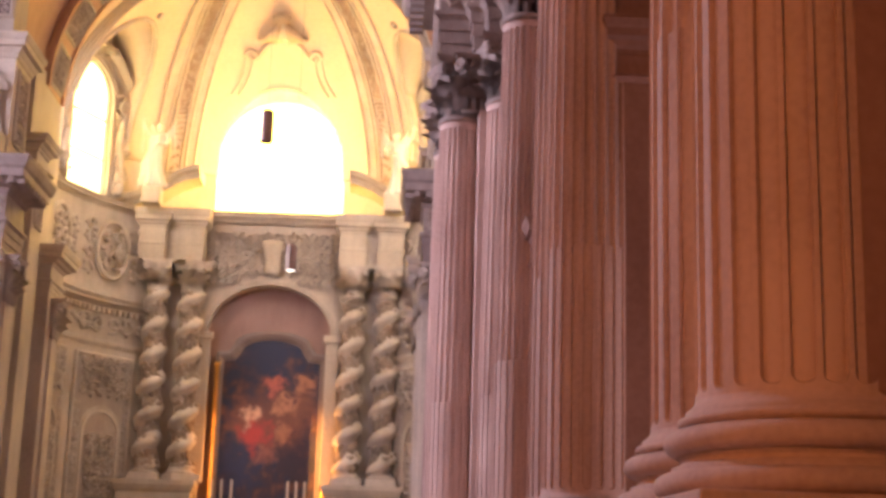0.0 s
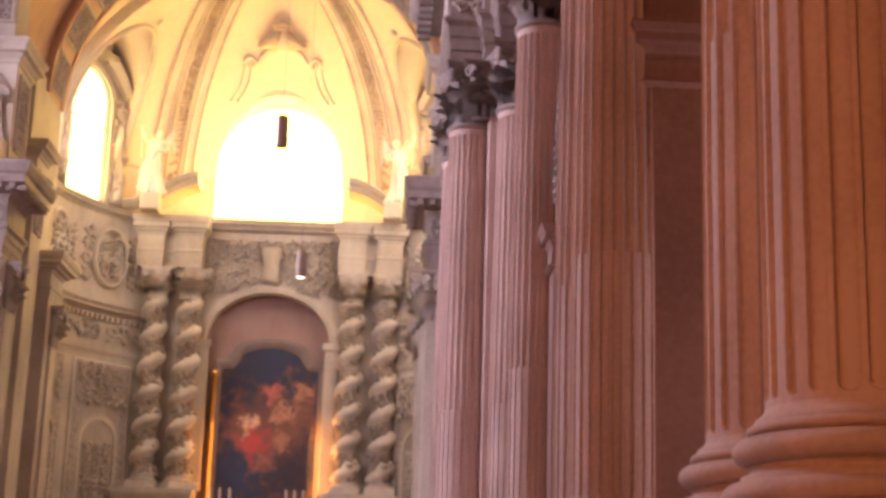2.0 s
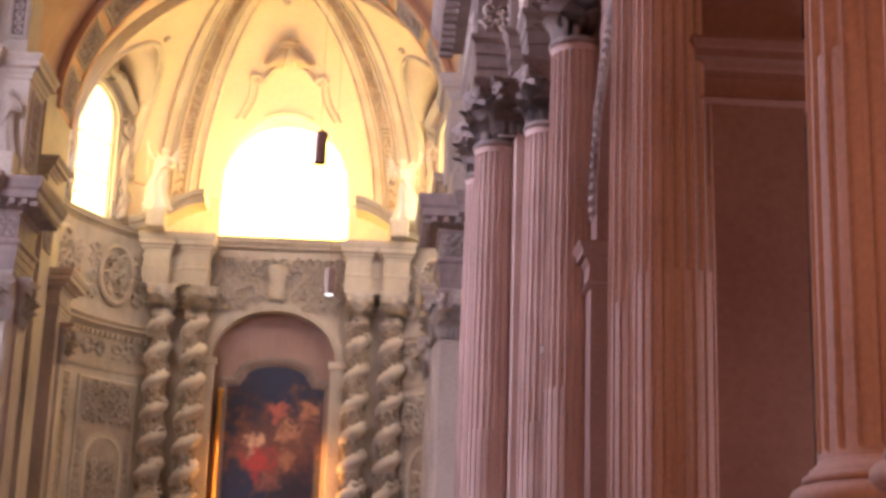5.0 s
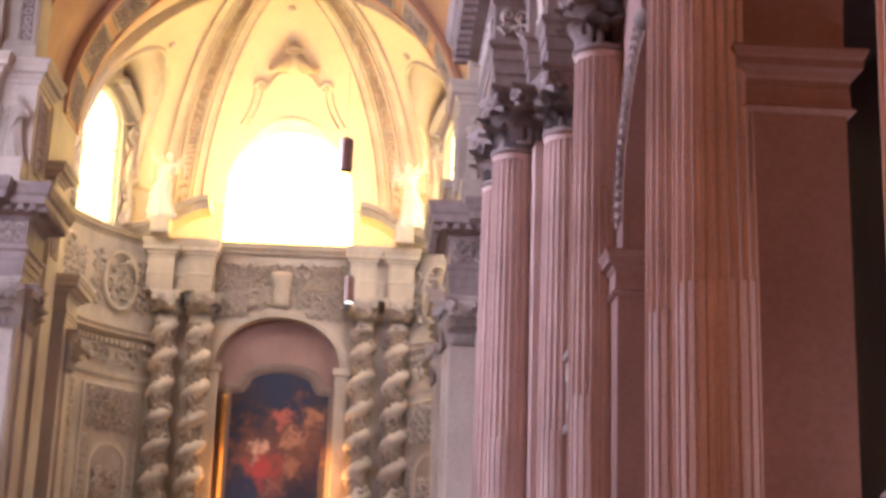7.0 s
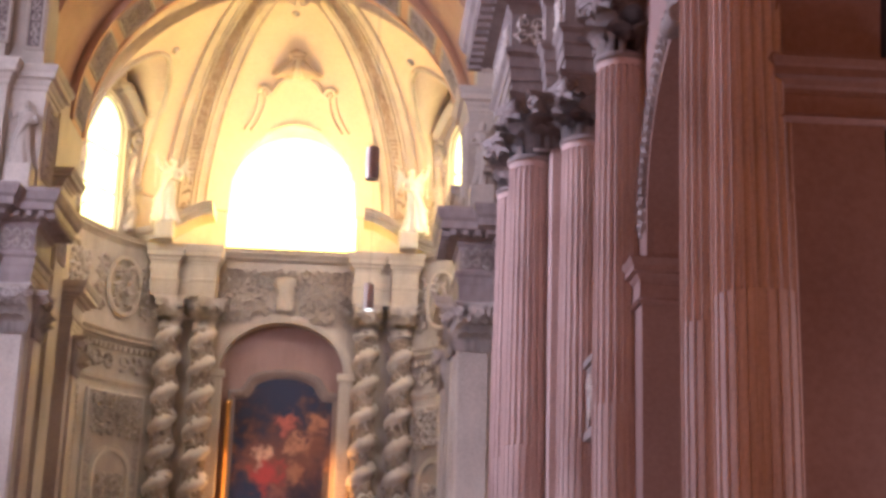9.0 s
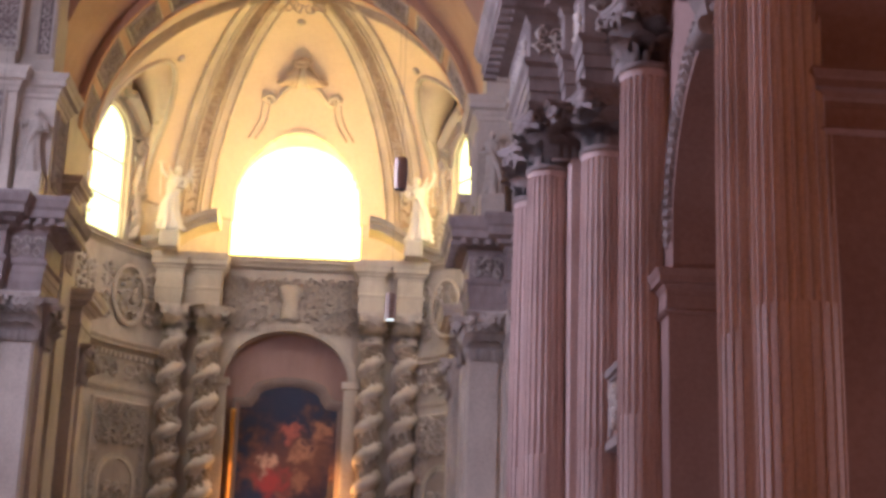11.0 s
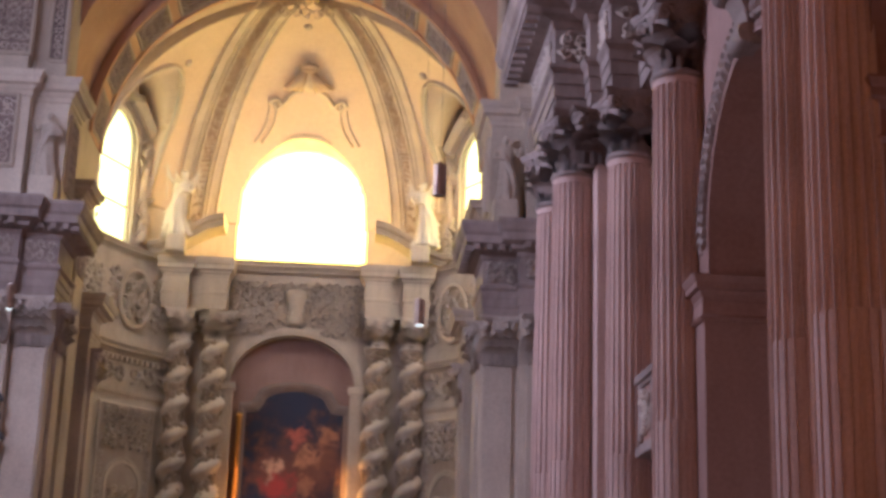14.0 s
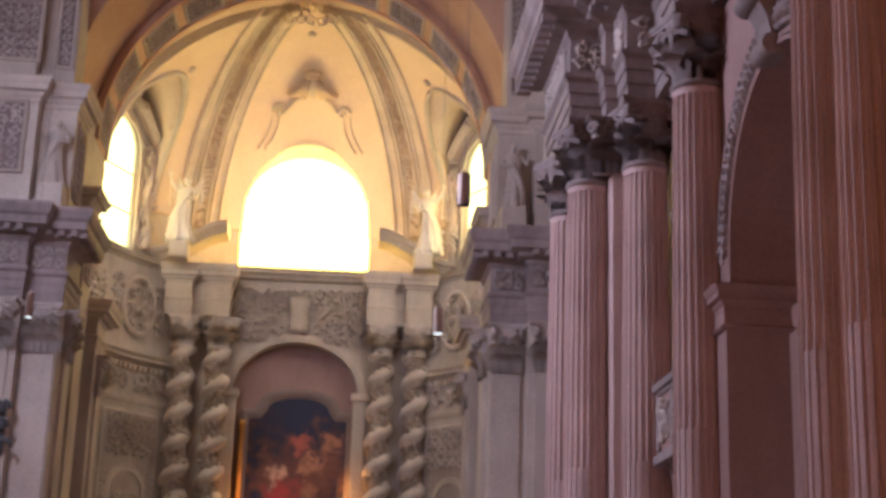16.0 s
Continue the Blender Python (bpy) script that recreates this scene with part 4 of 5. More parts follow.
def window(a, hw, index):
    """An arched window in the apse wall: frame, sill, leading and panes."""
    r = AR + 0.45
    m = Matrix.Translation((r * math.cos(a), AY + r * math.sin(a), 0)) @ Matrix.Rotation(a - math.pi / 2, 4, 'Z')
    ob = thing(f"window_{index}", m, "tall arched church window flooded with daylight", "window", kind="structure")
    def outline(q, z0):
        side = [z0 + (window_top(hw) - hw - z0) * i / 8 for i in range(8)]
        pts = [(-q, z) for z in side] + [(-q * math.cos(t), window_top(hw) - hw + q * math.sin(t)) for t in [math.pi * i / 16 for i in range(17)]] + [(q, z) for z in side[::-1]]
        return pts
    bm = bmesh.new()
    o, n = outline(hw + (0.3 if hw < 1.5 else 0.1), WZ0 - 0.1), outline(hw - 0.02, WZ0 - 0.1)
    front = lambda z: -0.5 if z < ZS or hw < 1.5 else -0.54 - (AR - math.sqrt(AR * AR - (z - ZS) ** 2))
    rows = [[(x0, front(z0), z0), (x1, front(z1), z1), (x1, 0.1, z1), (x0, 0.1, z0)] for (x0, z0), (x1, z1) in zip(o, n)]
    faces_of(bm, rows, ring=True, ends=True)
    bmesh.ops.recalc_face_normals(bm, faces=bm.faces)
    part("window_frame", bm, M_STUCCO, ob, "moulded stucco surround")
    part("window_sill", box(-hw - 0.35, hw + 0.35, -0.62, 0.3, WZ0 - 0.3, WZ0, 0.03), M_STUCCO, ob)
    bm = bmesh.new()
    vs = [bm.verts.new((x, -0.38, z)) for x, z in outline(hw, WZ0)]
    bm.faces.new(vs)
    r = bmesh.ops.extrude_face_region(bm, geom=bm.faces[:])
    bmesh.ops.translate(bm, vec=(0, 0.02, 0), verts=[v for v in r["geom"] if isinstance(v, bmesh.types.BMVert)])
    bmesh.ops.recalc_face_normals(bm, faces=bm.faces)
    part("pane", bm, M_PANE if hw > 1.5 else M_PANE_SIDE, ob, "glass bright with daylight")
    if hw > 1.5:
        return ob
    for z in (WZ0 + 1.5, WZ0 + 3.2):
        part("glazing_bar", box(-hw, hw, -0.44, -0.39, z - 0.03, z + 0.03), M_LEAD, ob)
    return ob


for i, (a, hw) in enumerate(WINDOWS):
    window(a, hw, i + 1)

# cornice that runs round the apse
wall("trim_cornice_apse", sweep(arc(AR, 0.02, math.pi - 0.02, 60), cornice(12.5, 0.5, 0.5, 0.3), side=-1), M_STUCCO, "curved moulded cornice round the apse", "cornice")
wall("trim_string_apse", sweep(arc(AR, 0.02, math.pi - 0.02, 60), cornice(10.9, 0.25, 0.16, 0.3), side=-1), M_STUCCO, "curved string course round the apse", "cornice")
wall("trim_sill_apse", sweep(arc(AR, 0.02, math.pi - 0.02, 60), cornice(16.8, 0.35, 0.3, 0.3), side=-1), M_STUCCO, "curved sill cornice under the windows", "cornice")


# ---- high altar ----
AY0 = 60.7                         # plane of the twisted columns


def twisted_column(m):
    ob = thing("twisted_column", m, "twisted pale marble column wound with carved garlands", "column", "twisted altar columns")
    z0, z1, turns, amp, r = 6.15, 13.55, 6.0, 0.15, 0.48
    rows = []
    n, k = 140, 18
    cen = lambda s: (amp * math.cos(2 * math.pi * turns * s), amp * math.sin(2 * math.pi * turns * s))
    for i in range(n + 1):
        s = i / n
        cx, cy = cen(s)
        taper = 1 - 0.12 * s
        rows.append([(cx + r * taper * math.cos(2 * math.pi * q / k), cy + r * taper * math.sin(2 * math.pi * q / k), z0 + (z1 - z0) * s) for q in range(k)])
    bm = bmesh.new()
    faces_of(bm, rows, ring=True, ends=True)
    bmesh.ops.recalc_face_normals(bm, faces=bm.faces)
    part("shaft", bm, M_TWIST, ob, "smooth spiral shaft", True)
    bm = bmesh.new()
    rnd = random.Random(5)
    for i in range(560):
        s = (i + 0.5) / 560
        cx, cy = cen(s)
        a = 2 * math.pi * turns * s + math.pi + rnd.gauss(0, 0.75)
        q = r * (1 - 0.12 * s) * 1.04
        c = Vector((cx + q * math.cos(a), cy + q * math.sin(a), z0 + (z1 - z0) * s + rnd.uniform(-.08, .08)))
        bmesh.ops.create_icosphere(bm, subdivisions=1, radius=rnd.uniform(0.06, 0.15), matrix=Matrix.Translation(c) @ Matrix.Rotation(a, 4, 'Z') @ Matrix.Rotation(rnd.uniform(0, 3), 4, 'X') @ Matrix.Diagonal((0.7, 1.5, 0.8, 1)))
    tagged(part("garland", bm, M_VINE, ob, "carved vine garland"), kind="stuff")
    part("base", lathe([(0.1, 5.9)] + torus_profile(0.5, 5.9, 6.02, 0.08) + [(0.46, 6.05)] + torus_profile(0.44, 6.06, 6.14, 0.05) + [(0.42, 6.16), (0.1, 6.16)], 32), M_TWIST, ob, "", True)
    part("plinth", box(-0.62, 0.62, -0.62, 0.62, 5.6, 5.9, 0.02), M_TWIST, ob)
    capital_parts(ob, 13.6, 0.44, 1.25, False, M_TWIST)
    return ob


tw = twisted_column(pose(-4.75, AY0, 0))
for x in (-3.3, 3.55, 5.0):
    copy_thing(tw, pose(x, AY0, 0, 0, 0, 180 if x > 0 else 30))

wall("wall_altar", box(-6.1, -2.7, 61.25, 62.4, 0, 16.9), M_STUCCO, "pale stucco altar wall behind twisted columns")
wall("wall_altar_other", box(2.7, 6.1, 61.25, 62.4, 0, 16.9), M_STUCCO, "pale stucco altar wall behind twisted columns")


def altar_arch():
    bm = bmesh.new()
    n = 24
    rows = []
    for i in range(n + 1):
        a = math.pi * i / n
        x, z = -2.7 * math.cos(a), 11.9 + 2.2 * math.sin(a)
        rows.append([(x, 61.25, z), (x, 61.25, 16.9), (x, 62.4, 16.9), (x, 62.4, z)])
    faces_of(bm, rows, ring=True, ends=True)
    bmesh.ops.recalc_face_normals(bm, faces=bm.faces)
    return bm


wall("wall_altar_arch", altar_arch(), M_STUCCO, "stucco wall over the arched altar niche")
wall("wall_altar_niche", box(-2.75, 2.75, 62, 62.4, 0, 14.2), M_PIER, "dim rose plaster back of the altar niche")
hood = None
for r0, r1, y in ((2.62, 2.8, 61.08), (2.8, 3.02, 61.15)):
    bm = bmesh.new()
    rows = []
    for i in range(33):
        a = math.pi * i / 32
        p = lambda q, yy: (-q * math.cos(a), yy, 11.9 + (q - 0.45) * math.sin(a))
        rows.append([p(r0, 61.3), p(r0, y), p(r1, y), p(r1, 61.3)])
    faces_of(bm, rows, ring=True, ends=True)
    bmesh.ops.recalc_face_normals(bm, faces=bm.faces)
    if hood is None:
        hood = wall("trim_altar_arch", bm, M_STUCCO, "moulded stucco arch over the altarpiece", "arch")
    else:
        part("moulding", bm, M_STUCCO, hood)
for s in (-1, 1):
    part("jamb", box(min(s * 2.45, s * 3.0), max(s * 2.45, s * 3.0), 61.05, 61.26, 5.6, 11.9, 0.02), M_STUCCO, hood, "moulded stucco jamb")
    part("impost", box(min(s * 2.35, s * 3.1), max(s * 2.35, s * 3.1), 60.95, 61.26, 11.65, 11.95, 0.03), M_STUCCO, hood)
    wall("trim_altar_pedestal", sweep(mirror([(2.75, 61.3), (2.75, 60), (5.75, 60), (5.75, 61.3)], s), [(-0.6, 0.8), (0.15, 0.8), (0.1, 1.3), (0, 1.4), (0, 5.1), (0.08, 5.2), (0.16, 5.4), (0.16, 5.6), (-0.6, 5.6)], side=s), M_STUCCO, "tall pale stucco pedestal under twisted columns", "pedestal")
    wall("trim_altar_entablature", sweep(mirror([(2.9, 61.3), (2.9, 60.2), (3.98, 60.2), (3.98, 60.6), (4.52, 60.6), (4.52, 60.2), (5.6, 60.2), (5.6, 61.3)], s), entablature(14.85, 2.2, 0.28, 0.3), side=s), M_STUCCO, "moulded entablature block over twisted columns", "entablature")
    wall("trim_entablature_block", box(min(s * 3.3, s * 5.2), max(s * 3.3, s * 5.2), 60.7, 61.4, 14.85, 17.04), M_STUCCO, "plain core of an altar entablature")
    # curved half of the broken pediment
    bm = bmesh.new()
    rows = []
    for i in range(21):
        q = i / 20
        x, z = 6.3 - 3.1 * q, 17.08 + 1.35 * (q * q * (3 - 2 * q))
        rows.append([(s * x, 61.5, z), (s * x, 60.0, z), (s * x, 60.0, z + 0.1), (s * x, 59.88, z + 0.12), (s * x, 59.88, z + 0.2), (s * x, 59.7, z + 0.24), (s * x, 59.62, z + 0.32), (s * x, 59.62, z + 0.38), (s * x, 59.52, z + 0.4), (s * x, 59.52, z + 0.46), (s * x, 61.5, z + 0.5)])
    faces_of(bm, rows, ring=True, ends=True)
    bmesh.ops.recalc_face_normals(bm, faces=bm.faces)
    wall("trim_pediment", bm, M_STUCCO, "curved half of a broken stucco pediment", "pediment")
    angel(pose(5.05 * s + 0.1, 59.5, 17.78, 0, 0, 10 * s), 3.0, s)
    wall("trim_statue_block", box(min(4.7 * s, 5.5 * s), max(4.7 * s, 5.5 * s), 59.15, 59.95, 17.05, 17.8, 0.08), M_STUCCO, "low stucco block under a statue", "block")

ent = wall("trim_altar_cornice", sweep([(-6.2, 61), (-2.6, 61), (2.6, 61), (6.2, 61)], cornice(16.75, 0.42, 0.4, 0.3)), M_STUCCO, "long moulded cornice over the altar", "cornice")

for s in (-1, 1):
    tagged(scroll_relief("spandrel_carving", 1.7, 2.4, 170 + s, M_RELIEF, None, pose(1.95 * s, 61.22, 15.2), 1.1, 0.3), "carved stucco foliage over the altar arch", "relief")
crest = thing("arch_crest", pose(0, 61.1, 14.3), "carved stucco shield over the altar arch", "cartouche")
bm = bmesh.new()
rows = []
for i in range(9):
    q = i / 8
    w = 0.5 * (1 - 0.35 * q) * (1 + 0.12 * math.sin(9 * q))
    rows.append([(-w, 0.1, 1.7 - 1.5 * q), (-w * 0.8, -0.14, 1.7 - 1.5 * q), (0, -0.22 - 0.06 * math.sin(7 * q), 1.7 - 1.5 * q), (w * 0.8, -0.14, 1.7 - 1.5 * q), (w, 0.1, 1.7 - 1.5 * q)])
faces_of(bm, rows, ring=True, ends=True)
bmesh.ops.recalc_face_normals(bm, faces=bm.faces)
part("keystone", bm, M_STUCCO, crest, "scrolled keystone", True)
scroll_relief("foliage", 2.2, 2.0, 175, M_RELIEF, crest, pose(0, 0.1, 1.1), 0.8, 0.25)

# painting in a gilded frame: soft masses of colour on a dark ground
M_PAINT = bpy.data.materials.new("old_painting")
M_PAINT.use_nodes = True
pt = M_PAINT.node_tree
pb = pt.nodes["Principled BSDF"]
pc = pt.nodes.new("ShaderNodeTexCoord")
pn = pt.nodes.new("ShaderNodeTexNoise")
pn.inputs["Scale"].default_value, pn.inputs["Detail"].default_value = 1.9, 4
pt.links.new(pc.outputs["Object"], pn.inputs["Vector"])
warp = pt.nodes.new("ShaderNodeVectorMath")
warp.operation = 'MULTIPLY_ADD'
warp.inputs[1].default_value, warp.inputs[2].default_value = (1.9, 0, 1.9), (-0.95, 0, -0.95)
pt.links.new(pn.outputs["Color"], warp.inputs[0])
moved = pt.nodes.new("ShaderNodeVectorMath")
pt.links.new(pc.outputs["Object"], moved.inputs[0])
pt.links.new(warp.outputs[0], moved.inputs[1])
pr = pt.nodes.new("ShaderNodeValToRGB")
cr = pr.color_ramp
cr.elements[0].position, cr.elements[0].color = 0.40, (0.012, 0.016, 0.035, 1)
cr.elements[1].position, cr.elements[1].color = 0.72, (0.16, 0.06, 0.025, 1)
cr.elements.new(0.54).color = (0.045, 0.018, 0.02, 1)
pt.links.new(pn.outputs[0], pr.inputs[0])
last = pr.outputs[0]
# place (x, z), radius and colour of each mass
for x, z, rad, col in ((0.0, 7.0, 1.5, (0.012, 0.016, 0.045)), (0.2, 4.2, 1.7, (0.17, 0.055, 0.022)), (-1.1, 4.0, 0.9, (0.22, 0.07, 0.025)), (1.2, 4.6, 0.9, (0.20, 0.075, 0.03)),
                       (-0.6, 3.5, 0.75, (0.52, 0.05, 0.025)), (-0.75, 4.25, 0.42, (0.75, 0.42, 0.24)), (0.75, 4.9, 0.55, (0.55, 0.24, 0.10)), (0.85, 5.0, 0.3, (0.10, 0.035, 0.025)),
                       (0.2, 5.7, 0.45, (0.50, 0.12, 0.06)), (1.45, 5.7, 0.5, (0.42, 0.17, 0.07)), (0.5, 3.5, 0.5, (0.40, 0.16, 0.06)), (-0.1, 2.7, 0.5, (0.30, 0.10, 0.05)), (-1.2, 2.1, 1.1, (0.015, 0.02, 0.06)), (1.1, 2.3, 1.0, (0.02, 0.012, 0.02))):
    dist = pt.nodes.new("ShaderNodeVectorMath")
    dist.operation = 'DISTANCE'
    dist.inputs[1].default_value = (x, 0, z)
    pt.links.new(moved.outputs[0], dist.inputs[0])
    mr = pt.nodes.new("ShaderNodeMapRange")
    mr.interpolation_type = 'SMOOTHSTEP'
    mr.inputs[1].default_value, mr.inputs[2].default_value, mr.inputs[3].default_value, mr.inputs[4].default_value = rad * 0.1, rad * 1.3, 1.0, 0.0
    pt.links.new(dist.outputs["Value"], mr.inputs[0])
    mx = pt.nodes.new("ShaderNodeMix")
    mx.data_type = 'RGBA'
    pt.links.new(mr.outputs[0], mx.inputs[0])
    pt.links.new(last, mx.inputs[6])
    mx.inputs[7].default_value = (*col, 1)
    last = mx.outputs[2]
pt.links.new(last, pb.inputs["Base Color"])
pb.inputs["Roughness"].default_value = 0.4

paint = thing("altarpiece", pose(0.17, 61.6, 4.2), "large dark altarpiece painting in a gilded frame", "painting")


def altar_outline(w, h):
    pts = [(-w, 0), (-w, h - 0.9)]
    pts += [(-w + 0.5, h - 0.85), (-w + 0.75, h - 0.5)] + [(-math.cos(a) * (w - 0.75), h - 0.5 + 0.55 * math.sin(a)) for a in [math.pi * i / 14 for i in range(1, 14)]] + [(w - 0.75, h - 0.5), (w - 0.5, h - 0.85), (w, h - 0.9), (w, 0)]
    return pts


bm = bmesh.new()
o = altar_outline(2.1, 7.6)
bm.faces.new([bm.verts.new((x, 0, z)) for x, z in o])
r = bmesh.ops.extrude_face_region(bm, geom=bm.faces[:])
bmesh.ops.translate(bm, vec=(0, 0.06, 0), verts=[v for v in r["geom"] if isinstance(v, bmesh.types.BMVert)])
bmesh.ops.recalc_face_normals(bm, faces=bm.faces)
part("canvas", bm, M_PAINT, paint, "dark painted canvas in browns and reds")
bm = bmesh.new()
inn = [(x, z) for x, z in altar_outline(2.05, 7.5)]
out = [(x, z) for x, z in altar_outline(2.36, 7.9)]
rows = [[(a[0], -0.02, a[1]), ((a[0] * 2 + b[0]) / 3, -0.12, (a[1] * 2 + b[1]) / 3), ((a[0] + 2 * b[0]) / 3, -0.16, (a[1] + 2 * b[1]) / 3), (b[0], -0.06, b[1]), (b[0], 0.08, b[1])] for a, b in zip(inn, out)]
faces_of(bm, rows, ring=True, ends=True)
bmesh.ops.recalc_face_normals(bm, faces=bm.faces)
part("picture_frame", bm, M_SHADE_AND_FRAME, paint, "dark moulded frame")
for sx in (-1, 1):
    part("gilded_strip", lathe([(0.02, 0), (0.13, 0), (0.13, 0.2), (0.1, 0.25), (0.1, 6.3), (0.13, 6.35), (0.13, 6.5), (0.02, 6.5)], 12), M_GOLD, paint, "gleaming gilded colonnette", True, pose(sx * 2.36 + 0.06, -0.2, 0))
# altar table with candlesticks
altar = thing("altar_table", pose(0, 59.7, 0), "broad pale stone altar table under the painting", "altar")
part("step", box(-6.0, 6.0, -2.6, 1.4, 0, 0.8, 0.02), M_STUCCO, altar)
part("body", box(-2.5, 2.5, -0.6, 0.9, 0.8, 3.4, 0.03), M_STUCCO, altar)
part("top", box(-2.7, 2.7, -0.75, 0.95, 3.4, 3.6, 0.03), M_STUCCO, altar)
part("gradine", box(-2.4, 2.4, 0.2, 0.95, 3.6, 4.2, 0.02), M_STUCCO, altar)
can = thing("candlestick", pose(-1.9, 60.3, 4.2), "tall pale metal candlestick on the altar", "candlestick", "altar candlesticks")
part("stem", lathe([(0.02, 0), (0.16, 0), (0.15, 0.05), (0.05, 0.12), (0.04, 0.3), (0.07, 0.36), (0.04, 0.42), (0.035, 0.7), (0.09, 0.76), (0.02, 0.78)], 16), M_PEWTER, can, "", True)
part("candle", lathe([(0.01, 0.76), (0.05, 0.77), (0.05, 1.5), (0.01, 1.52)], 12), M_TWIST, can, "white wax candle")
for x in (-1.5, -1.1, 1.2, 1.55, 1.9):
    copy_thing(can, pose(x, 60.3, 4.2))

# ---- apse ornament ----


def on_apse(a, r, z, turn=0):
    return Matrix.Translation((r * math.cos(a), AY + r * math.sin(a), z)) @ Matrix.Rotation(a - math.pi / 2, 4, 'Z') @ pose(0, 0, 0, 0, 0, turn)


def niche_panel(m, w, h, seed):
    ob = thing("niche_panel", m, "stucco panel with an arched niche and carved foliage", "relief", "apse wall panels")
    # ground coloured darker than the carving, for the shade behind it
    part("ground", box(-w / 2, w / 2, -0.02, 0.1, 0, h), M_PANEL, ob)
    for r0, r1, y in ((w * 0.30, w * 0.345, -0.1), (w * 0.36, w * 0.385, -0.07)):
        bm = bmesh.new()
        line = lambda q: [(-q, 0.1)] + [(-q * math.cos(t), h * 0.5 + q * math.sin(t)) for t in [math.pi * i / 14 for i in range(15)]] + [(q, 0.1)]
        rows = [[(x0, 0.02, z0), (x0, y, z0), (x1, y, z1), (x1, 0.02, z1)] for (x0, z0), (x1, z1) in zip(line(r0), line(r1))]
        faces_of(bm, rows, ring=True, ends=True)
        bmesh.ops.recalc_face_normals(bm, faces=bm.faces)
        part("arch_moulding", bm, M_STUCCO, ob)
    scroll_relief("scrollwork", w * 0.9, h * 0.26, seed, M_RELIEF, ob, pose(0, -0.02, h * 0.86), 1.0, 0.2)
    scroll_relief("scrollwork", w * 0.5, h * 0.42, seed + 1, M_RELIEF, ob, pose(0, -0.02, h * 0.3), 1.0, 0.18)
    for sx in (-1, 1):
        scroll_relief("scrollwork", w * 0.1, h * 0.7, seed + 2, M_RELIEF, ob, pose(sx * w * 0.44, -0.02, h * 0.36), 1.2, 0.06)
    fr = sweep([(-w / 2, 0), (w / 2, 0), (w / 2, h), (-w / 2, h), (-w / 2, 0)], [(-0.02, 0.06), (-0.02, -0.05), (0.04, -0.09), (0.1, -0.05), (0.1, 0.06)], side=1)
    bmesh.ops.transform(fr, matrix=Matrix(((1, 0, 0, 0), (0, 0, 1, 0), (0, 1, 0, 0), (0, 0, 0, 1))), verts=fr.verts)
    bmesh.ops.recalc_face_normals(fr, faces=fr.faces)
    part("moulded_frame", fr, M_STUCCO, ob)
    return ob


for s, a in ((1, 38), (-1, 142), (1, 14), (-1, 166)):
    niche_panel(on_apse(D(a), AR - 0.22, 4.2), 2.9 if a in (38, 142) else 2.4, 6.3, a)
for k, a in enumerate((14, 38, 142, 166)):
    ob = thing("oval_relief", on_apse(D(a), AR - 0.12, 15.0), "oval stucco wreath with carved foliage on the apse wall", "relief", "oval reliefs")
    bm = bmesh.new()
    tube(bm, [(0.85 * math.cos(t), -0.06, 1.2 * math.sin(t)) for t in [2 * math.pi * i / 32 for i in range(33)]], 0.1, 8)
    part("wreath", bm, M_STUCCO, ob, "", True)
    scroll_relief("scrollwork", 1.2, 1.8, 70 + k, M_RELIEF, ob, None, 0.8, 0.2)
    for sx in (-1, 1):
        scroll_relief("scrollwork", 0.6, 2.4, 80 + k, M_RELIEF, ob, pose(sx * 1.25, 0.05, 0), 0.75, 0.22)
# carved frieze under the cornice
for i in range(16):
    a = D(6 + 168 * (i + 0.5) / 16)
    tagged(scroll_relief("frieze_carving", 1.45, 1.0, 100 + i, M_RELIEF, None, on_apse(a, AR - 0.02, 11.85), 0.6, 0.22), "carved stucco foliage of the apse frieze", "relief", "frieze carvings")

# window surrounds with carved foliage and broken pediments, bent to the wall and vault


def on_wall(a, u, z, lift=0.0):
    """A place u metres along the apse wall from angle a, at height z, standing lift metres proud."""
    b = a - u / AR
    return Vector(((AR - lift) * math.cos(b), AY + (AR - lift) * math.sin(b), z))


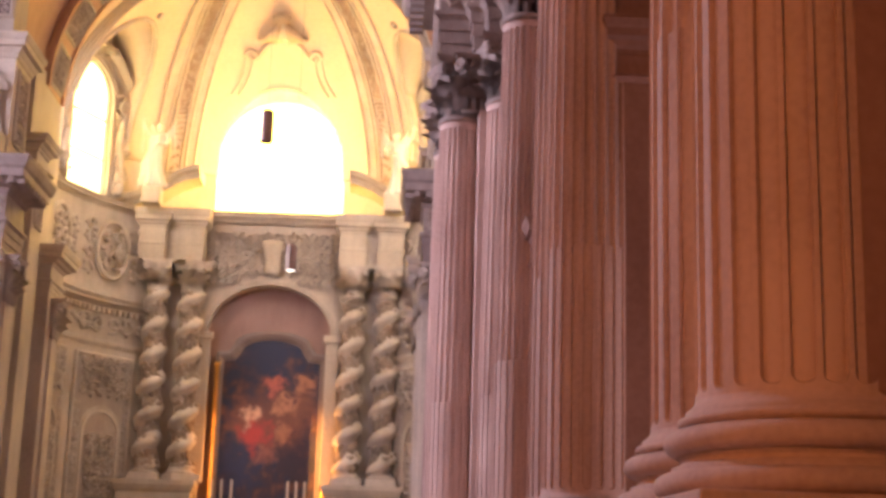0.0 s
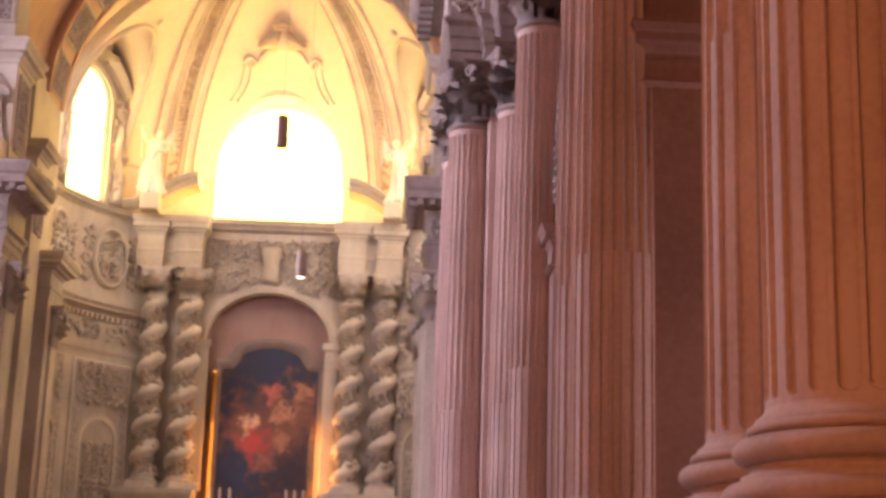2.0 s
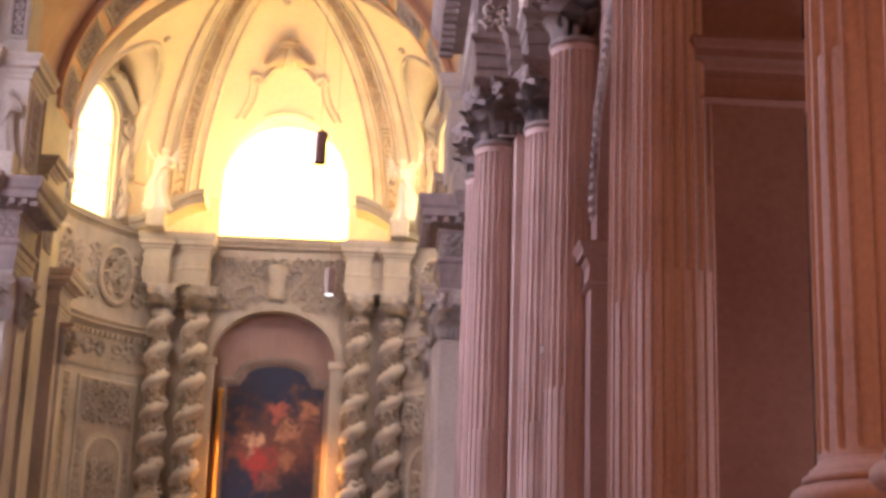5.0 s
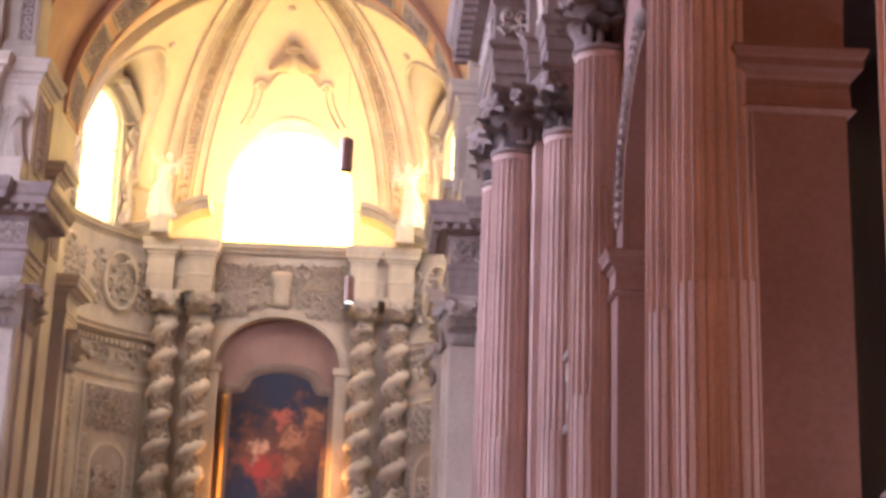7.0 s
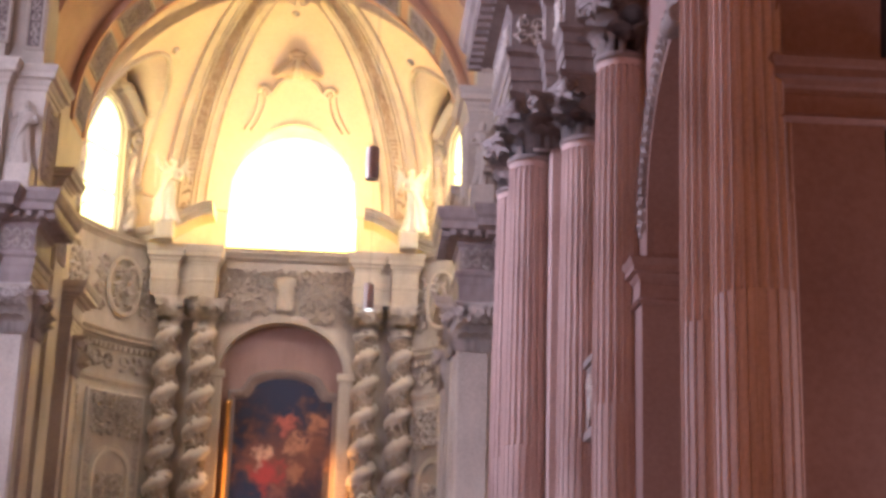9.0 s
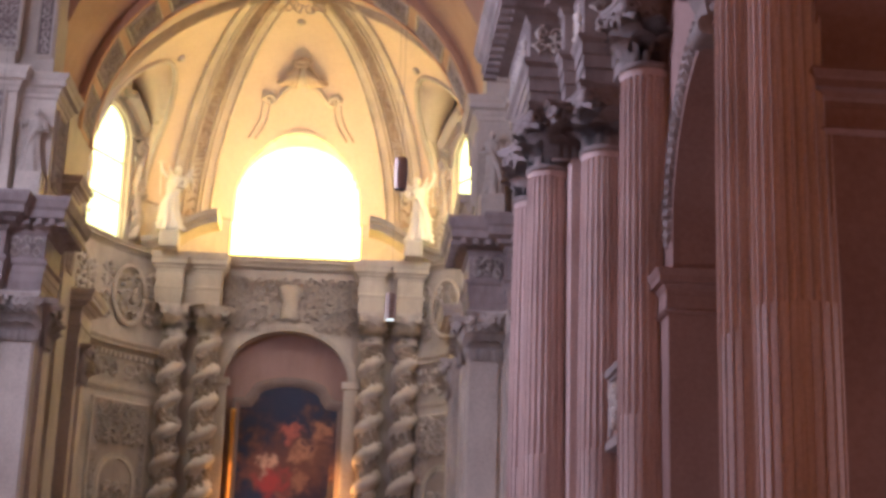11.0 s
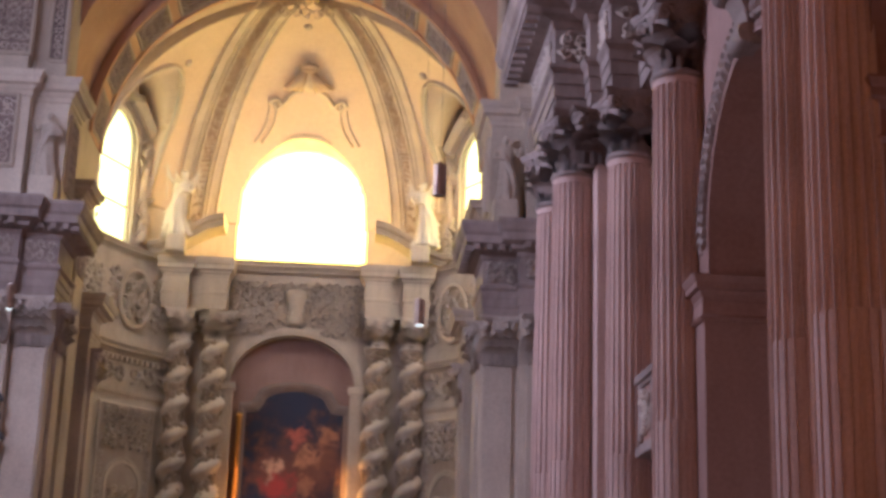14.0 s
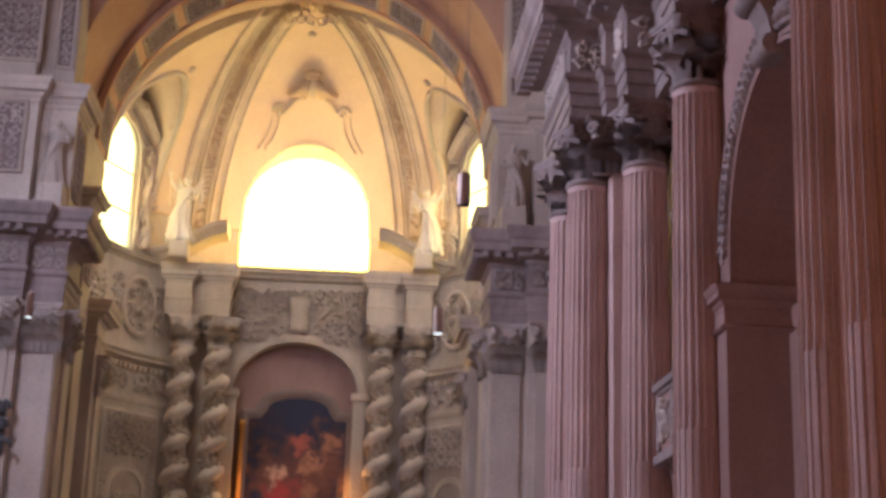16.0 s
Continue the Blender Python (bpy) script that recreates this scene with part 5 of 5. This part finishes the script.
def window_surround(a, hw, seed):
    rnd = random.Random(seed)
    ob = thing("window_surround", pose(0, 0, 0), "carved stucco window surround with scrolls and broken pediment", "surround", "window surrounds")
    for q, lift, w in ((hw + 0.12, 0.1, 0.09), (hw + 0.36, 0.06, 0.06)):
        bm = bmesh.new()
        top = window_top(hw) - hw
        pts = [(-q, 17.25 + (top - 17.25) * i / 8) for i in range(8)] + [(-q * math.cos(t), top + q * math.sin(t)) for t in [math.pi * i / 16 for i in range(17)]] + [(q, top - (top - 17.25) * (i + 1) / 8) for i in range(8)]
        tube(bm, [on_wall(a, u, z, lift) for u, z in pts], w, 6)
        part("architrave", bm, M_STUCCO, ob, "", True)
    for sx in (-1, 1):
        bm = bmesh.new()
        line = [(hw + 0.62 + 0.12 * math.sin(q * 9), 17.4 + 4.3 * q) for q in [i / 24 for i in range(25)]]
        tube(bm, [on_wall(a, sx * u, z, 0.22) for u, z in line], lambda q: 0.2 - 0.07 * q, 7)
        for zc, r0, hand in ((18.1, 0.26, 1), (19.6, 0.3, -1), (21.2, 0.34, 1)):
            tube(bm, [on_wall(a, sx * (hw + 0.62 + r0 * (1 - 0.8 * q) * math.cos(hand * 8 * q)), zc + r0 * (1 - 0.8 * q) * math.sin(hand * 8 * q), 0.3) for q in [i / 16 for i in range(17)]], lambda q: 0.11 - 0.04 * q, 6)
        part("scroll", bm, M_RELIEF, ob, "tall carved scroll", True)
        bm = bmesh.new()
        for _ in range(90):
            z = rnd.uniform(17.4, 22.0)
            p = on_wall(a, sx * (hw + 0.62 + rnd.gauss(0, 0.2)), z, rnd.uniform(0.05, 0.34))
            bmesh.ops.create_icosphere(bm, subdivisions=1, radius=rnd.uniform(0.07, 0.15), matrix=Matrix.Translation(p) @ Matrix.Rotation(rnd.uniform(0, 3), 4, 'Y') @ Matrix.Diagonal((1.6, 1, 0.7, 1)))
        tagged(part("foliage", bm, M_RELIEF, ob, "carved foliage"), kind="stuff")
        bm = bmesh.new()
        rows = []
        for i in range(13):
            q = i / 12
            u, z = sx * (hw + 0.75 - 1.3 * q), 21.95 + 1.25 * math.sin(q * 1.45)
            rows.append([on_wall(a, u, z, -0.1), on_wall(a, u, z, 0.3), on_wall(a, u, z + 0.12, 0.42), on_wall(a, u, z + 0.2, 0.5), on_wall(a, u, z + 0.36, 0.56), on_wall(a, u, z + 0.42, -0.1)])
        faces_of(bm, rows, ring=True, ends=True)
        bmesh.ops.recalc_face_normals(bm, faces=bm.faces)
        part("pediment", bm, M_STUCCO, ob, "curved half of a broken pediment")
    bm = bmesh.new()
    for _ in range(60):
        p = on_wall(a, max(-0.9, min(0.9, rnd.gauss(0, 0.4))), 23.2 + min(0.8, abs(rnd.gauss(0, 0.4))), rnd.uniform(0.1, 0.6))
        bmesh.ops.create_icosphere(bm, subdivisions=1, radius=rnd.uniform(0.09, 0.2), matrix=Matrix.Translation(p) @ Matrix.Rotation(rnd.uniform(0, 3), 4, 'Y') @ Matrix.Diagonal((1.5, 1, 0.75, 1)))
    tagged(part("crest", bm, M_PANEL, ob, "carved crest of foliage"), kind="stuff")
    return ob


for a, hw in (WINDOWS[0], WINDOWS[2]):
    window_surround(a, hw, int(100 * a))

# crowned cartouche and hood mould over the middle window
def on_dome(x, e, lift=0.0):
    """A place on the half dome x metres from the axis, at e degrees of elevation."""
    r = AR - lift
    a = math.acos(max(-1.0, min(1.0, x / (r * math.cos(D(e))))))
    return Vector((x, AY + r * math.cos(D(e)) * math.sin(a), ZS + r * math.sin(D(e))))


cart = thing("cartouche", pose(0, 0, 0), "crowned stucco cartouche with drapery and scrolls on the vault", "cartouche")
bm = bmesh.new()
for k in range(7):
    x = (k - 3) / 3
    tube(bm, [on_dome(0.05 + 0.26 * x, 60.2, 0.15), on_dome(0.05 + 0.36 * x, 61.6, 0.3), on_dome(0.05 + 0.2 * x, 63.2 - abs(x), 0.26)], lambda q: 0.1 - 0.05 * q, 6)
tube(bm, [on_dome(0.05 + 0.3 * math.cos(t), 60.1, 0.2 + 0.12 * math.sin(t)) for t in [math.pi * i / 8 for i in range(9)]], 0.09, 6)
part("crown", bm, M_BAND, cart, "small stucco crown", True)
bm = bmesh.new()
for sx in (-1, 1):
    for k in range(5):
        q = k / 4
        tube(bm, [on_dome(0.05 + sx * (0.1 + 0.12 * q), 59.6 - q, 0.12), on_dome(0.05 + sx * (0.22 + 0.35 * q), 57 - 1.5 * q, 0.28), on_dome(0.05 + sx * (0.3 + 0.55 * q), 54 - q, 0.24), on_dome(0.05 + sx * (0.35 + 0.7 * q), 51.5 + q, 0.08)], lambda t: 0.07 + 0.07 * math.sin(3 * t), 7)
tagged(part("drapery", bm, M_BAND, cart, "hanging stucco drapery", True), kind="stuff")
bm = bmesh.new()
bmesh.ops.create_icosphere(bm, subdivisions=3, radius=0.42, matrix=Matrix.Translation(on_dome(0.05, 55.5, 0.1)) @ pose(0, 0, 0, 50) @ Matrix.Diagonal((0.8, 0.55, 1.3, 1)))
part("shield", bm, M_STUCCO, cart, "smooth oval shield", True)
for sx in (-1, 1):
    bm = bmesh.new()
    tube(bm, [on_dome(0.05 + sx * (0.25 + 0.95 * q), 51.5 - 5.0 * q + 1.4 * math.sin(4 * q), 0.06) for q in [i / 14 for i in range(15)]], lambda q: 0.13 - 0.03 * q, 7)
    tube(bm, [on_dome(0.05 + sx * (1.38 + 0.27 * (1 - q) * math.cos(9 * q)), 46.3 + 2.2 * (1 - q) * math.sin(9 * q), 0.07) for q in [i / 18 for i in range(19)]], lambda q: 0.11 - 0.05 * q, 7)
    part("scroll", bm, M_STUCCO, cart, "curling volute", True)
    bm = bmesh.new()
    for d, w in ((0.0, 0.05), (0.3, 0.04)):
        tube(bm, [on_dome(0.05 + sx * (1.38 + d + 0.62 * q * q), 45.0 - 11.5 * q, 0.02) for q in [i / 12 for i in range(13)]], w, 6)
    part("hood_mould", bm, M_STUCCO, cart, "moulded window hood", True)
# small bosses on the vault
for a, e in ((27, 50), (153, 50), (90, 76)):
    r = AR - 0.02
    p = Vector((r * math.cos(D(e)) * math.cos(D(a)), AY + r * math.cos(D(e)) * math.sin(D(a)), ZS + r * math.sin(D(e))))
    ob = part("boss", lathe([(0.02, -0.1), (0.1, -0.1), (0.17, -0.02), (0.18, 0.08)], 14), M_RELIEF, None, "", True)
    ob.matrix_world = Matrix.Translation(p) @ (Vector((0, AY, ZS)) - p).to_track_quat('-Z', 'Y').to_matrix().to_4x4()
    tagged(ob, "small round stucco boss on the vault", "boss", "vault bosses")
key = thing("keystone_ornament", pose(0, AY - 0.1, ZS + AR - 0.35), "carved stucco ornament where ribs meet", "ornament")
scroll_relief("foliage", 2.2, 0.9, 63, M_RELIEF, key, pose(0, 0, 0, 20), 0.9, 0.2)

# ---- entablature ornament ----
bm = box(-0.16, 0.16, -0.09, 0.09, -0.09, 0.09, 0.02)
mod = bpy.data.meshes.new("modillion")
bm.to_mesh(mod)
bm.free()
ent_nave = bpy.data.objects["trim_entablature_nave"]
for x0, y0, x1, y1, out in ((7.12, 14.2, 7.12, 16.7, .5), (7.65, 17.4, 7.65, 21.2, .5), (7.1, 21.8, 7.1, 22.9, .5), (7.65, 23.4, 7.65, 25.5, .5), (7.1, 26, 7.1, 26.8, .5), (6.22, 27.0, 6.22, 30.9, .5)):
    k = max(2, int(abs(y1 - y0) / 0.36))
    for i in range(k + 1):
        piece("modillion", mod, M_CARVED_SHADE, ent_nave, m=pose(x0 - out, y0 + (y1 - y0) * i / k, 11.95 + 0.725 * 2.75))
for s, side in ((-1, "west"), (1, "east")):
    eo = bpy.data.objects[f"trim_entablature_chancel_{side}"]
    for i in range(16):
        if i % 2 == 0:
            piece("modillion", mod, M_CARVED_SHADE, eo, m=pose(s * (6.2 - 0.45), 41.5 + 0.19 * i, 10.95 + 0.725 * 2.7))
        piece("modillion", mod, M_CARVED_SHADE, eo, m=pose(s * (5.95 + 0.36 * i), (41.35 if i < 4 else 40.85), 10.95 + 0.725 * 2.7, 0, 0, 90))
    for i, (x, y, w) in enumerate(((6.7, 41.75, 0.9), (7.9, 41.25, 1.1), (9.35, 41.25, 1.5))):
        tagged(scroll_relief("frieze_carving", w, 0.6, 130 + i, M_RELIEF, None, pose(s * x, y - 0.01, 10.95 + 0.49 * 2.7), 1.2, 0.1), "carved foliage of the chancel frieze", "relief", "frieze carvings")
for x, y, w, t in ((7.07, 26.4, 0.7, -90), (6.2, 28.9, 2.6, -90), (6.6, 27.27, 0.6, 0), (7.4, 25.92, 0.5, 0), (7.07, 22.35, 0.9, -90), (7.4, 21.77, 0.5, 0), (7.1, 15.4, 2.2, -90)):
    tagged(scroll_relief("frieze_carving", w, 0.62, int(y * 7), M_RELIEF, None, pose(x, y, 11.95 + 0.49 * 2.75, 0, 0, t), 1.1, 0.1), "carved foliage of the nave frieze", "relief", "frieze carvings")

# ---- balcony between the last columns ----
balc = thing("balcony", pose(PX0 + 0.25, 24.1, 0, 0, 0, -90), "small carved stone balcony between the last columns", "balcony")
part("body", box(-1.1, 1.1, -0.60, 0.04, 4.95, 6.1, 0.02), M_PIER, balc)
for z, h, o in ((4.86, 0.16, 0.1), (5.02, 0.07, 0.04), (6.05, 0.08, 0.05), (6.13, 0.14, 0.11)):
    part("rail", box(-1.1 - o, 1.1 + o, -0.60 - o, 0.04, z, z + h, 0.02), M_CARVED_SHADE, balc, "projecting moulded rail")
for x in (-1.02, 0.0, 1.02):
    part("stile", box(x - 0.08, x + 0.08, -0.66, -0.58, 5.1, 6.05, 0.02), M_CARVED_SHADE, balc)
for x in (-0.51, 0.51):
    scroll_relief("scrollwork", 0.75, 0.7, int(91 + 3 * x), M_RELIEF, balc, pose(x, -0.60, 5.57), 1.1, 0.1)
for x in (-0.8, 0.8):
    bm = bmesh.new()
    rows = [[(x + w, 0.04, 4.86 - 0.75 * q), (x + w, -0.5 * (1 - q) ** 0.6 - 0.06 + 0.05 * math.sin(8 * q), 4.86 - 0.75 * q)] + [(x - w, -0.5 * (1 - q) ** 0.6 - 0.06 + 0.05 * math.sin(8 * q), 4.86 - 0.75 * q), (x - w, 0.04, 4.86 - 0.75 * q)] for w in (0.1,) for q in [i / 8 for i in range(9)]]
    faces_of(bm, rows, ring=True, ends=True)
    bmesh.ops.recalc_face_normals(bm, faces=bm.faces)
    part("bracket", bm, M_CARVED_SHADE, balc, "scrolled stone bracket")
door = thing("door_1", pose(PX0 + 0.25, 24.1, 0, 0, 0, -90), "arched doorway in a carved stone frame, its dark opening a black sheet", "door", kind="structure")
# near-black sheet set in the arch where there is only dark depth
recess = bmesh.new()
recess.faces.new([recess.verts.new((x, -0.03, z)) for x, z in [(-0.8, 0)] + [(-0.8 * math.cos(math.pi * i / 20), 3.1 + 0.8 * math.sin(math.pi * i / 20)) for i in range(21)] + [(0.8, 0)]])
r = bmesh.ops.extrude_face_region(recess, geom=recess.faces[:])
bmesh.ops.translate(recess, vec=(0, 0.06, 0), verts=[v for v in r["geom"] if isinstance(v, bmesh.types.BMVert)])
bmesh.ops.recalc_face_normals(recess, faces=recess.faces)
part("leaf", recess, M_LEAD, door, "black sheet standing for the dark opening")
doorway = bmesh.new()
rows = [[(-0.8 * math.cos(t), 0.04, 3.1 + 0.8 * math.sin(t)), (-0.8 * math.cos(t), -0.14, 3.1 + 0.8 * math.sin(t)), (-1.0 * math.cos(t), -0.14, 3.1 + 1.0 * math.sin(t)), (-1.0 * math.cos(t), 0.04, 3.1 + 1.0 * math.sin(t))] for t in [math.pi * i / 20 for i in range(21)]]
faces_of(doorway, rows, ring=True, ends=True)
bmesh.ops.recalc_face_normals(doorway, faces=doorway.faces)
part("arch_moulding", doorway, M_CARVED_SHADE, door)
for sx in (-1, 1):
    part("jamb", box(sx * 0.9 - 0.1, sx * 0.9 + 0.1, -0.14, 0.04, 0, 3.1, 0.02), M_CARVED_SHADE, door)
tagged(scroll_relief("wall_carving", 1.6, 2.6, 97, M_RELIEF, None, pose(PX0 + 0.24, 24.6, 9.3, 0, 0, -90), 0.9, 0.28), "dark carved stone foliage on the wall between columns", "relief")

# dark wrought sconce on the chancel pier
sconce = thing("sconce", pose(-7.42, 41.16, 7.25), "black wrought iron sconce with leaves on a pier", "sconce")
part("plate", box(-0.1, 0.1, 0.02, 0.14, -0.75, 0.75, 0.03), M_LEAD, sconce, "iron wall plate")
for k, (z, w) in enumerate(((0.55, 0.24), (0.05, 0.2), (-0.5, 0.34))):
    bm = bmesh.new()
    for sx in (-1, 1):
        tube(bm, [(0, 0, z), (sx * 0.5 * w, -0.08, z + 0.16), (sx * w, -0.14, z + 0.1), (sx * 1.15 * w, -0.12, z - 0.06)], lambda q: 0.1 - 0.05 * q, 6)
    bmesh.ops.create_icosphere(bm, subdivisions=2, radius=0.17, matrix=Matrix.Translation((0, -0.06, z)) @ Matrix.Diagonal((1, 0.6, 1.1, 1)))
    part("leaf", bm, M_LEAD, sconce, "black iron leaves", True)

# ---- hanging lamps ----


def pendant(x, y, z, r, h, lit=True):
    ob = thing("pendant_lamp", pose(x, y, z), "bronzed cylindrical pendant lamp on a long cable", "lamp", "pendant lamps")
    part("housing", lathe([(0.02, h), (r * 0.4, h), (r, h - 0.04), (r, 0.0), (r * 0.85, 0.0), (r * 0.85, 0.04), (0.02, 0.04)], 20), M_LAMP, ob, "bronzed metal cylinder", False)
    part("glass", lathe([(0.01, 0.005), (r * 0.84, 0.005), (r * 0.84, 0.03), (0.01, 0.03)], 20), M_BULB if lit else M_DARK, ob, "lit lens" if lit else "dark lens")
    bm = bmesh.new()
    tube(bm, [(0, 0, h - 0.01), (0, 0, 20.85 + 8 * math.sqrt(1 - ((x + 0.7) / 9.9) ** 2) - z)], 0.0025, 5)
    part("cable", bm, M_DARK, ob)


pendant(3.59, 25.6, 7.1, 0.09, 0.5)
pendant(3.56, 20.25, 7.85, 0.095, 0.5, False)
pendant(-3.45, 25.07, 6.95, 0.07, 0.45)

# dentils under the apse cornice
bm = box(-0.075, 0.075, -0.16, 0.1, -0.11, 0.11, 0.01)
den = bpy.data.meshes.new("dentil")
bm.to_mesh(den)
bm.free()
apse_cornice = bpy.data.objects["trim_cornice_apse"]
for i in range(84):
    a = D(8 + 164 * (i + 0.5) / 84)
    piece("dentil", den, M_STUCCO, apse_cornice, m=on_apse(a, AR - 0.06, 12.43))
